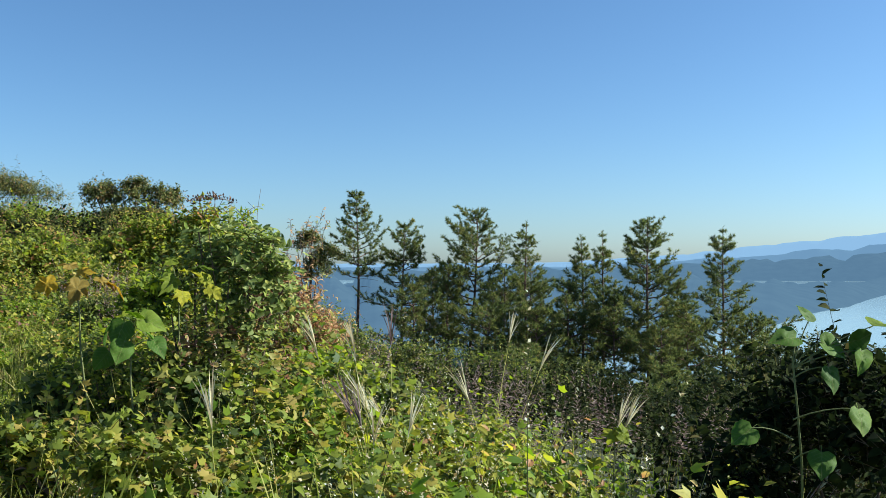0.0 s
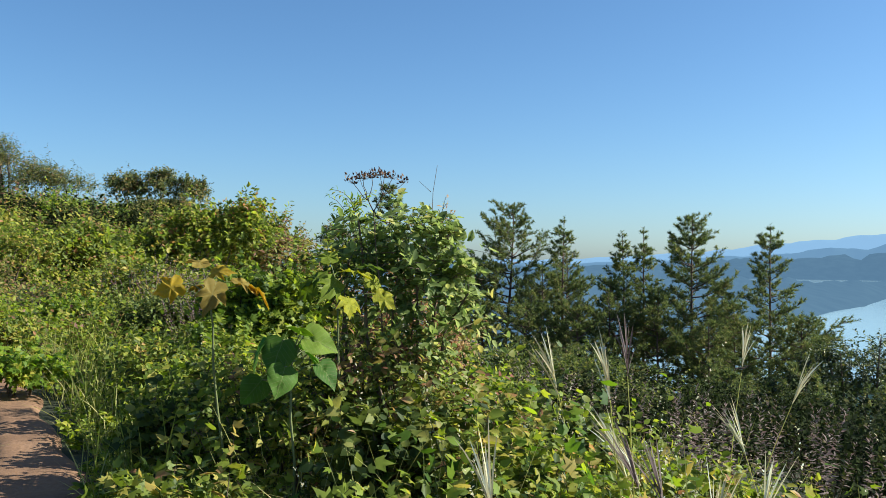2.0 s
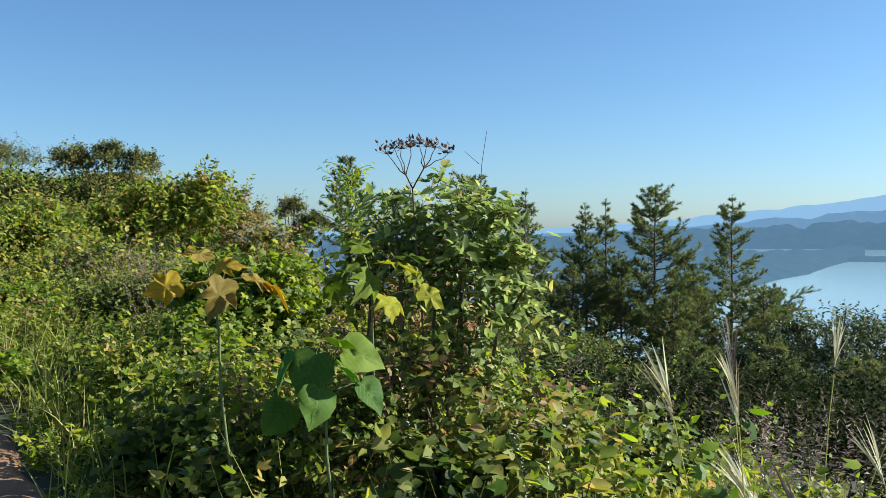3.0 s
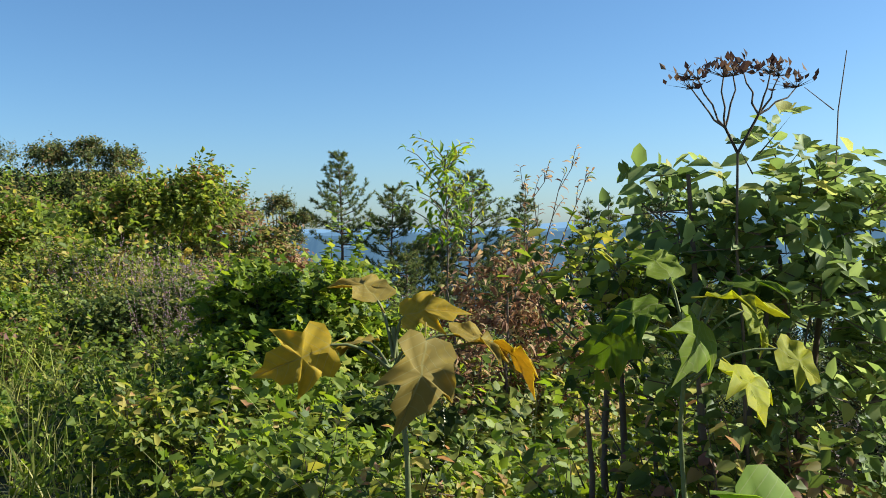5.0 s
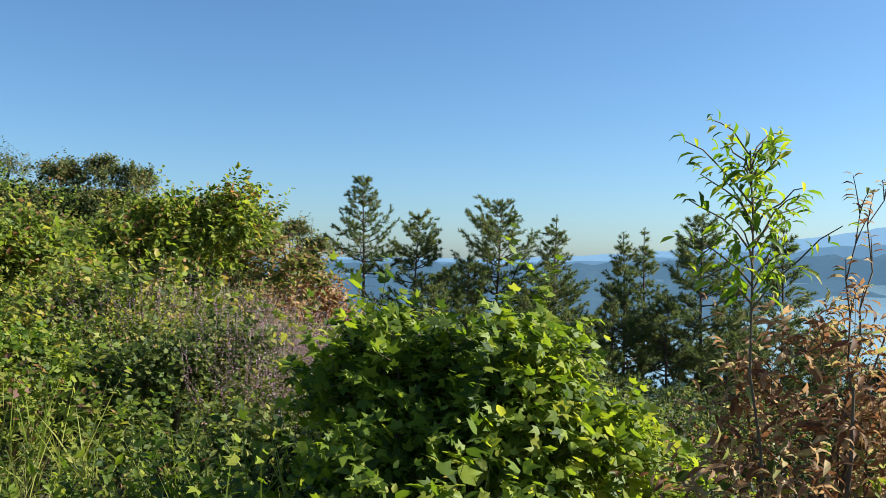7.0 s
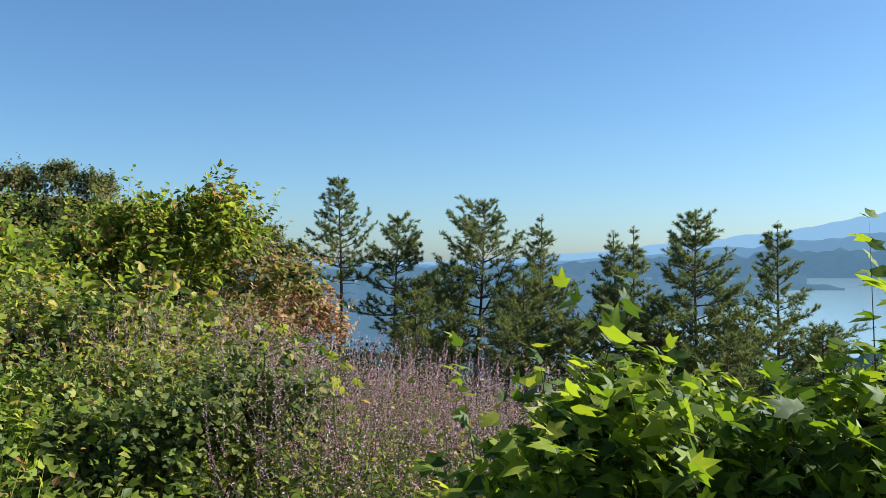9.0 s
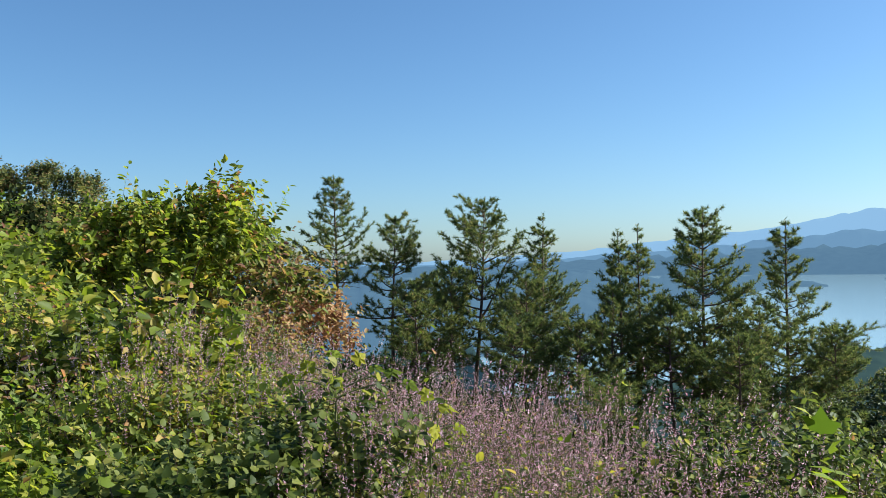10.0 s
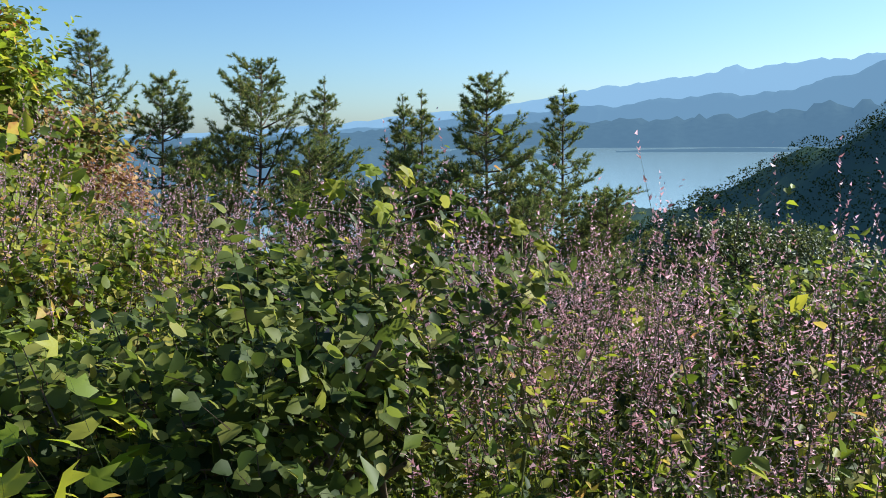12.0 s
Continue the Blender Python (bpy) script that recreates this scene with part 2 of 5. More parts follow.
def tube(pts, r0, r1, sides=5):
    """A tapered round stem along pts."""
    pts = np.asarray(pts, float)
    n = len(pts)
    tang = unit(np.gradient(pts, axis=0))
    ref = np.array([0.31, 0.95, 0.05]) if abs(tang[0][2]) > 0.8 else np.array([0, 0, 1.0])
    x = unit(np.cross(tang, ref))
    y = np.cross(tang, x)
    a = np.arange(sides) * 2 * np.pi / sides
    r = np.linspace(r0, r1, n)[:, None, None]
    v = pts[:, None] + r * (np.cos(a)[None, :, None] * x[:, None] + np.sin(a)[None, :, None] * y[:, None])
    i = np.arange(n - 1)[:, None] * sides + np.arange(sides)[None]
    j = np.arange(n - 1)[:, None] * sides + (np.arange(sides)[None] + 1) % sides
    f = np.concatenate([np.stack([i, j, j + sides], -1).reshape(-1, 3), np.stack([i, j + sides, i + sides], -1).reshape(-1, 3)])
    return v.reshape(-1, 3), f


def bend(a, b, sag=0.0, n=6, wob=0.0):
    """A curved line from a to b."""
    a, b = np.asarray(a, float), np.asarray(b, float)
    t = np.linspace(0, 1, n)[:, None]
    p = a + (b - a) * t
    p[:, 2] += (sag * 4 * t * (1 - t))[:, 0]
    if wob:
        p[1:-1] += rng.normal(0, wob, (n - 2, 3))
    return p


def fan(outline, mid=(0, 0.45, 0.0)):
    """A leaf blade from its outline, round a point on the midrib."""
    v = np.array([mid, *outline], float)
    n = len(outline)
    return v, np.array([(0, 1 + i, 1 + (i + 1) % n) for i in range(n)])


L_SIMPLE = (np.array([(0, 0, 0), (-0.3, 0.42, 0.1), (0, 1, -0.08), (0.3, 0.42, 0.1)], float), np.array([(0, 2, 1), (0, 3, 2)]))
L_OVAL = (np.array([(0, 0, 0), (-0.29, 0.3, 0.09), (-0.22, 0.68, 0.05), (0, 1, -0.14), (0.22, 0.68, 0.05), (0.29, 0.3, 0.09)], float), np.array([(0, 3, 2), (0, 2, 1), (0, 5, 4), (0, 4, 3)]))
L_NARROW = (np.array([(0, 0, 0), (-0.13, 0.42, 0.05), (0, 1, -0.15), (0.13, 0.42, 0.05)], float), np.array([(0, 2, 1), (0, 3, 2)]))
L_BROAD = fan([(0, 0, 0), (-0.34, 0.06, 0.06), (-0.47, 0.36, 0.1), (-0.3, 0.72, 0.05), (0, 1, -0.12), (0.3, 0.72, 0.05), (0.47, 0.36, 0.1), (0.34, 0.06, 0.06)], (0, 0.38, 0))
L_HAND = fan([(0, 0.0, 0), (-0.3, 0.05, 0.03), (-0.5, 0.5, -0.04), (-0.2, 0.48, 0.05), (0, 1, -0.14), (0.2, 0.48, 0.05), (0.5, 0.5, -0.04), (0.3, 0.05, 0.03)], (0, 0.32, 0.04))
L_CURL = (np.array([(0, 0, 0), (-0.11, 0.3, 0.1), (0, 0.34, 0.04), (0.11, 0.3, 0.1), (-0.13, 0.68, 0.06), (0, 0.7, -0.02), (0.13, 0.68, 0.06), (0, 1, -0.28)], float), np.array([(0, 2, 1), (0, 3, 2), (1, 2, 5), (1, 5, 4), (2, 3, 6), (2, 6, 5), (4, 5, 7), (5, 6, 7)]))
L_NEEDLE = (np.array([(-0.075, 0, 0), (0.075, 0, 0), (0, 1, 0)], float), np.array([(0, 1, 2)]))
L_TINY = (np.array([(-0.28, 0, 0), (0.28, 0, 0), (0, 1, 0)], float), np.array([(0, 1, 2)]))


def blades(tmpl, pos, way, nrm, size):
    tv, tf = tmpl
    y = unit(way)
    x = unit(np.cross(y, nrm))
    z = np.cross(x, y)
    s = np.asarray(size)[:, None, None]
    v = pos[:, None] + s * (tv[None, :, 0:1] * x[:, None] + tv[None, :, 1:2] * y[:, None] + tv[None, :, 2:3] * z[:, None])
    f = tf[None] + (np.arange(len(pos)) * len(tv))[:, None, None]
    return v.reshape(-1, 3), f.reshape(-1, 3)


def ball(n):
    return unit(rng.normal(size=(n, 3)))


def stalks(base, tip, width):
    """Thin flat-sided stems, two crossed slivers each."""
    d = unit(tip - base)
    out = []
    for k in (0, 1):
        side = unit(np.cross(d, np.array([0.9, 0.3, 0.1]) if k else np.array([-0.2, 0.95, 0.1]))) * np.asarray(width)[:, None]
        v = np.stack([base - side, base + side, tip], 1)
        f = np.arange(len(base) * 3).reshape(-1, 3)
        out.append((v.reshape(-1, 3), f))
    return join(out)


def sprigs(base, way, length, k, leaf, tmpl, spread=0.9, droop=0.25, start=0.15, up=0.9):
    """Leafy shoots: k leaves along each. Gives (leaf geometry, stem geometry)."""
    n = len(base)
    way = unit(way)
    t = (np.linspace(start, 1, k)[None] + rng.normal(0, 0.03, (n, k)))
    length = np.asarray(length)[:, None]
    p = base[:, None] + way[:, None] * (t * length)[..., None]
    p[..., 2] -= droop * length * t ** 2
    side = ball(n * k).reshape(n, k, 3)
    side = side - (side * way[:, None]).sum(-1, keepdims=True) * way[:, None]
    d = unit(side) * spread + way[:, None] * (0.35 + 0.5 * t[..., None] ** 2)
    d[..., 2] -= 0.25
    nr = np.array([0, 0, up])[None, None] + ball(n * k).reshape(n, k, 3) * 0.75 + np.array([0.45, -0.25, 0.1])
    size = leaf * rng.uniform(0.55, 1.25, (n, k)) * (1.08 - 0.4 * t)
    g = blades(tmpl, p.reshape(-1, 3), d.reshape(-1, 3), nr.reshape(-1, 3), size.ravel())
    tip = base + way * length
    tip[:, 2] -= droop * length[:, 0]
    return g, stalks(base, tip, np.full(n, 0.0022) + 0.0012 * length[:, 0])


# ---- the ground ----
PX, PY = -0.432, 0.902                       # the way the footpath runs


def smooth(a, b, x):
    t = np.clip((x - a) / (b - a), 0, 1)
    return t * t * (3 - 2 * t)


def lumps(x, y):
    return 0.5 * np.sin(0.9 * x + 1.3 * np.sin(0.5 * y)) * np.cos(0.7 * y + 0.6 * np.sin(0.8 * x)) + 0.3 * np.sin(2.1 * x + 0.4 * y) * np.sin(1.7 * y - 0.3 * x)


def path_off(s):
    return 0.018 * np.clip(s - 8.5, 0, 20) ** 2


def ground_z(x, y):
    x, y = np.asarray(x, float), np.asarray(y, float)
    s = PX * x + PY * y
    d = -PY * x + PX * y                     # metres to the left of the path's line
    dc = d - path_off(s)
    hill = smooth(-4.5, -11, x) * np.clip(0.1 * (y - 7), 0, 3.2) * smooth(-60, -35, x)
    z = hill + 0.25 * smooth(0.8, 4, dc) + 0.012 * np.clip(s, 0, 12)
    r = np.maximum(-d - 1.0, 0)
    z = z - 0.2 * np.minimum(r, 26) - 0.07 * np.clip(r - 6, 0, 20) - 0.3 * np.clip(r - 26, 0, 220)
    z = z + 0.1 * lumps(x, y) * smooth(0.6, 2, np.abs(dc))
    z = z - 60 * smooth(75, 330, s)
    return np.maximum(z, -72.0)


def warped(n, reach):
    u = np.linspace(-1, 1, n)
    return np.sinh(u * 6.3) / np.sinh(6.3) * reach


gx, gy = warped(181, 4900), warped(181, 4900) + 8
GX, GY = np.meshgrid(gx, gy, indexing="ij")
GZ = ground_z(GX, GY)
gv = np.stack([GX, GY, GZ], -1).reshape(-1, 3)
gi = (np.arange(180)[:, None] * 181 + np.arange(180)[None]).ravel()
ground = new("ground", np_mesh("ground", gv, np.stack([gi, gi + 181, gi + 182, gi + 1], -1), M_GROUND, True))
tagged(ground, "hilltop ground of dark soil and leaf litter", "ground", kind="structure")

ps = np.linspace(-6, 40, 160)
pw = np.linspace(-1, 1, 13)
bendx = 0.42 + 0.05 * np.sin(ps * 0.5) + path_off(ps)
half = 0.3 + 0.06 * np.sin(ps * 1.7) + 0.05 * np.sin(ps * 3.9 + 1)
PSX = (PX * ps + 0.0)[:, None] - PY * (bendx[:, None] + pw[None] * half[:, None])
PSY = (PY * ps)[:, None] + PX * (bendx[:, None] + pw[None] * half[:, None])
PSZ = ground_z(PSX, PSY) + 0.035 + 0.02 * np.abs(pw[None]) - 0.1 * pw[None] ** 4 + 0.018 * np.sin(ps * 11 + 2 * np.sin(ps * 2))[:, None] * (1 - pw[None] ** 2)
pi = (np.arange(159)[:, None] * 13 + np.arange(12)[None]).ravel()
footpath = new("footpath", np_mesh("footpath", np.stack([PSX, PSY, PSZ], -1).reshape(-1, 3), np.stack([pi, pi + 13, pi + 14, pi + 1], -1), M_EARTH, True))
tagged(footpath, "trodden reddish earth footpath with low ripples", "path", kind="structure")

# ---- lake and far land ----
LAKE = -60.0
wv = np.array([(-4900, 200, LAKE), (4900, 200, LAKE), (4900, 4900, LAKE), (-4900, 4900, LAKE)], float)
lake = new("water", np_mesh("water", wv, np.array([(0, 1, 2, 3)]), m_water))
tagged(lake, "pale blue calm lake far below the hill", "lake", kind="structure")


def ridge(name, dist, a0, a1, height, mat, label, seed, rough=0.25, depth=300.0, n=260):
    """A range of hills along an arc; height(angle) in metres above the lake."""
    a = np.radians(np.linspace(a0, a1, n))
    h = np.array([height(math.degrees(v)) for v in a])
    nz = np.array([noise.fractal(Vector((math.degrees(v) * 0.5 + seed, seed, 0)), 0.95, 2.2, 8) for v in a])
    h = np.maximum(h * (1 + rough * nz), 1.0)
    rows = []
    for k, (dd, hh) in enumerate(((-1.0, -0.08), (-0.7, 0.2), (-0.35, 0.62), (-0.12, 0.9), (0.0, 1.0), (0.4, 0.7))):
        spur = np.array([noise.fractal(Vector((math.degrees(v) * 1.7, k * 0.7, seed)), 0.8, 2.0, 4) for v in a])
        r = dist + depth * (dd + (0.22 * spur if 0 < k < 4 else 0))
        rows.append(np.stack([np.sin(a) * r, np.cos(a) * r, LAKE + h * np.clip(hh + (0.08 * spur if 0 < k < 4 else 0), -0.2, 1)], -1))
    v = np.concatenate(rows)
    i = (np.arange(5)[:, None] * n + np.arange(n - 1)[None]).ravel()
    ob = new(name, np_mesh(name, v, np.stack([i, i + 1, i + n + 1, i + n], -1), mat, True))
    return tagged(ob, label, "hills", kind="structure")


def shore(a):
    """How far off the foot of the near wooded hills lies, by bearing."""
    return float(np.interp(a, [-60, 2, 8, 14, 20, 24, 29, 36, 75], [450, 480, 560, 780, 980, 1450, 3000, 3600, 3600]))


def hills(name, foot, a0, a1, height, mat, label, seed, depth, n=320):
    """Wooded hills whose foot follows a shoreline."""
    a = np.linspace(a0, a1, n)
    ra = np.radians(a)
    rows = []
    prof = ((0.0, -0.06), (0.1, 0.12), (0.3, 0.42), (0.55, 0.75), (0.8, 0.95), (1.0, 1.0), (1.4, 0.6))
    for k, (dd, hh) in enumerate(prof):
        sp = np.array([noise.fractal(Vector((v * 0.8 + 0.3 * k, k * 0.6, seed)), 0.8, 2.1, 7) for v in a])
        r = np.array([foot(v) for v in a]) + np.array([depth(v) if callable(depth) else depth for v in a]) * (dd + 0.14 * sp * (0.3 + dd))
        h = np.array([height(v) for v in a]) * np.maximum(hh + 0.34 * sp * hh, -0.06)
        rows.append(np.stack([np.sin(ra) * r, np.cos(ra) * r, LAKE + h], -1))
    v = np.concatenate(rows)
    m = len(prof)
    i = (np.arange(m - 1)[:, None] * n + np.arange(n - 1)[None]).ravel()
    ob = new(name, np_mesh(name, v, np.stack([i, i + 1, i + n + 1, i + n], -1), mat, True))
    return tagged(ob, label, "hills", kind="structure")


def rise_to(dist, bearings, degrees):
    """Height over the lake of a crest that stands so many degrees above the eye's level."""
    return lambda a: 1.5 - LAKE + dist * math.tan(radians(float(np.interp(a, bearings, degrees))))


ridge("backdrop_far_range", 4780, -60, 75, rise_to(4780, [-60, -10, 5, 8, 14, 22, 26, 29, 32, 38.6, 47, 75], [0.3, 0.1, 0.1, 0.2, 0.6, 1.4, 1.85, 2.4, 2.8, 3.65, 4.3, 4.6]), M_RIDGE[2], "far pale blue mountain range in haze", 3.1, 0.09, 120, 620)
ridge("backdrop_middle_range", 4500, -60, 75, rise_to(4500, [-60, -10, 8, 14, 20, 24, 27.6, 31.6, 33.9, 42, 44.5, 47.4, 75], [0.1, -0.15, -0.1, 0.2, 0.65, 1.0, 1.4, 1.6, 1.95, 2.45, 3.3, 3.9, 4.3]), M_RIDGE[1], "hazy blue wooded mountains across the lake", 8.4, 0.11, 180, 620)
hills("backdrop_near_range", lambda a: max(3750.0, shore(a) + 200), -60, 75, rise_to(4150, [-60, -10, 10, 18, 24, 28, 34, 40, 47, 75], [-0.2, -0.4, -0.2, 0.2, 0.5, 0.55, 0.7, 1.0, 1.7, 2.4]), M_RIDGE[0], "wooded hills on the far shore, painted blue-green for haze", 14.2, 380)
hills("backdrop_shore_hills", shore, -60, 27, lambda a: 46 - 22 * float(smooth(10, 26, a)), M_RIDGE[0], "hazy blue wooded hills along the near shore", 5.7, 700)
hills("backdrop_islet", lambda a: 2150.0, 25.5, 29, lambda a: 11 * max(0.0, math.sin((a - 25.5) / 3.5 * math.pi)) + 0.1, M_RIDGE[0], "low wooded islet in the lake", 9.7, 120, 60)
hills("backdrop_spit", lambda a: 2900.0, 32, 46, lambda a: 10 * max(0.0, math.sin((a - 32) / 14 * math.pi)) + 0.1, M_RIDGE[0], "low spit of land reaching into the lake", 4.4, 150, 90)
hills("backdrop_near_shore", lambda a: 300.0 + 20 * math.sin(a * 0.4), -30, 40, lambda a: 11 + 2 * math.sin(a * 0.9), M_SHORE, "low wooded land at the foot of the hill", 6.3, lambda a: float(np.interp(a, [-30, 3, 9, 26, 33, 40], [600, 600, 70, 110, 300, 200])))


def wooded_spur():
    """The dark wooded spur that falls to the lake on the sunny side."""
    n = 90
    a = np.linspace(29, 85, n)
    ra = np.radians(a)
    crest = np.interp(a, [29, 33, 38, 43, 47, 60, 85], [2, 22, 44, 60, 78, 120, 150])
    rows, hs = [], ((-160, 0.0), (-110, 0.25), (-60, 0.55), (-20, 0.85), (0, 1.0), (60, 0.7))
    for dd, hh in hs:
        sp = np.array([noise.fractal(Vector((v * 0.5, dd * 0.01, 2.2)), 0.9, 2.0, 4) for v in a])
        rows.append(np.stack([np.sin(ra) * (430 + dd + 14 * sp), np.cos(ra) * (430 + dd + 14 * sp), LAKE - 3 + crest * hh * (1 + 0.1 * sp)], -1))
    grid = np.array(rows)
    v = grid.reshape(-1, 3)
    i = (np.arange(5)[:, None] * n + np.arange(n - 1)[None]).ravel()
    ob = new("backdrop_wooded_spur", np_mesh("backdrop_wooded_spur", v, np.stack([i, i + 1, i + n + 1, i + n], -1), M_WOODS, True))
    tagged(ob, "dark green wooded spur falling to the lake", "hills", kind="structure")
    c = 1700
    ai, rr = rng.uniform(0, n - 1.01, c), rng.uniform(0.2, 4.4, c)
    i0, r0 = ai.astype(int), rr.astype(int)
    fa, fr = (ai - i0)[:, None], (rr - r0)[:, None]
    p = (grid[r0, i0] * (1 - fa) + grid[r0, i0 + 1] * fa) * (1 - fr) + (grid[r0 + 1, i0] * (1 - fa) + grid[r0 + 1, i0 + 1] * fa) * fr
    k = 22
    size = rng.uniform(2.2, 4.2, c)
    d = ball(c * k)
    d[:, 2] = np.abs(d[:, 2]) * 1.1
    P = np.repeat(p, k, 0) + d * np.repeat(size, k)[:, None] + np.array([0, 0, 1.5])
    w = blades(L_SIMPLE, P, d + ball(c * k) * 0.8, d + np.array([0, 0, 0.5]), rng.uniform(0.8, 1.4, c * k))
    c = 1400
    az, rr = np.radians(rng.uniform(-12, 36, c)), rng.uniform(330, 900, c)
    low = np.stack([np.sin(az) * rr, np.cos(az) * rr, np.full(c, LAKE + 1.0) + (rr - 330) * 0.015], 1)
    k = 18
    d = ball(c * k)
    d[:, 2] = np.abs(d[:, 2])
    lw = blades(L_SIMPLE, np.repeat(low, k, 0) + d * np.repeat(rng.uniform(3, 6, c), k)[:, None], d + ball(c * k) * 0.6, d + np.array([0, 0, 0.5]), rng.uniform(2.0, 3.6, c * k))
    az_d = np.degrees(az)
    keep = np.repeat(rr < np.interp(az_d, [-30, 3, 9, 26, 33, 40], [880, 860, 390, 420, 560, 470]), k * 2)
    lw = (lw[0], lw[1][keep])
    tagged(new("shore_woods", np_mesh("shore_woods", *lw, M_FARLEAF)), "dark woods on the low land by the lake", "woods", kind="stuff")
    tagged(new("far_woods", np_mesh("far_woods", *w, M_FARLEAF)), "dark broadleaf woods on the spur", "woods", kind="stuff")


wooded_spur()

# ---- plants: kinds ----
def lean_up(n, a=0.35):
    w = rng.normal(0, a, (n, 3))
    w[:, 2] = 1
    return w


def gz(x, y):
    return float(ground_z(x, y))


def shrub(name, label, at, lobes, n, k, leaf, tmpl, mat, stem_mat=None, category="shrub", group="", length=0.3, droop=0.25, stems=7, shell=0.45, thick=0.018, up=0.9, sink=0.05, wild=8):
    """A bush: woody stems, and leafy shoots over rounded masses (dx, dy, height, radius, half height)."""
    x0, y0 = at
    z0 = gz(x0, y0) - sink
    e = thing(name, (x0, y0, z0), label, category, group)
    lob = np.array(lobes, float)
    clumps = []
    for b in lob:
        if b[3] < 0.42:
            clumps.append(b)
            continue
        clumps.append(b * (1, 1, 1, 0.8, 0.8))
        for d in ball(7):
            d[2] = abs(d[2]) if d[2] < -0.2 else d[2]
            f = rng.uniform(0.28, 0.46)
            clumps.append(np.array([b[0] + d[0] * b[3] * 0.75, b[1] + d[1] * b[3] * 0.75, b[2] + d[2] * b[4] * 0.72, b[3] * f, b[4] * f]))
    lob = np.array(clumps)
    w = lob[:, 3] ** 2 + lob[:, 3] * lob[:, 4]
    pick = rng.choice(len(lob), n, p=w / w.sum())
    L = lob[pick]
    d = ball(n)
    d[:, 2] = np.where(d[:, 2] < -0.35, -d[:, 2], d[:, 2])
    rad = 1 - shell * rng.random(n) ** 1.6
    rad *= 1 + 0.16 * np.sin(d[:, 0] * 7 + pick) * np.sin(d[:, 1] * 6 + 2 * pick) + 0.1 * np.sin(d[:, 2] * 9 + d[:, 0] * 5)
    p = L[:, :3] + d * rad[:, None] * np.stack([L[:, 3], L[:, 3], L[:, 4]], 1)
    p[:, 2] = np.maximum(p[:, 2], 0.06)
    way = d * 0.8 + ball(n) * 0.5 + np.array([0, 0, 0.45])
    lg, sg = sprigs(p - unit(way) * length * 0.5, way, length * rng.uniform(0.6, 1.4, n), k, leaf, tmpl, droop=droop, up=up)
    pk = lob[rng.choice(len(lob), wild)]
    a_ = rng.uniform(0, 6.28, wild)
    f_ = rng.uniform(0.2, 0.85, wild)
    wb = pk[:, :3] + np.stack([np.cos(a_) * f_ * pk[:, 3], np.sin(a_) * f_ * pk[:, 3], np.sqrt(1 - f_ ** 2) * pk[:, 4] * 0.9], 1)
    wl, ws = sprigs(wb, lean_up(wild, 0.45), length * rng.uniform(0.9, 2.0, wild), k + 4, leaf, tmpl, droop=0.1, up=up)
    lg = join([lg, wl])
    wood = [sg, ws]
    for i in range(stems):
        b = lob[i % len(lob)]
        tip = b[:3] + ball(1)[0] * np.array([b[3], b[3], b[4]]) * 0.75
        tip[2] = max(tip[2], 0.3)
        root = np.array([b[0] * 0.35 + rng.normal(0, 0.06), b[1] * 0.35 + rng.normal(0, 0.06), 0.0])
        wood.append(tube(bend(root, tip, 0.08, 6, 0.02), thick, thick * 0.3, 5))
    tagged(part("stem_tangle", join(wood), stem_mat or M_STEM, e), kind="stuff")
    part("foliage", lg, mat, e)
    return e


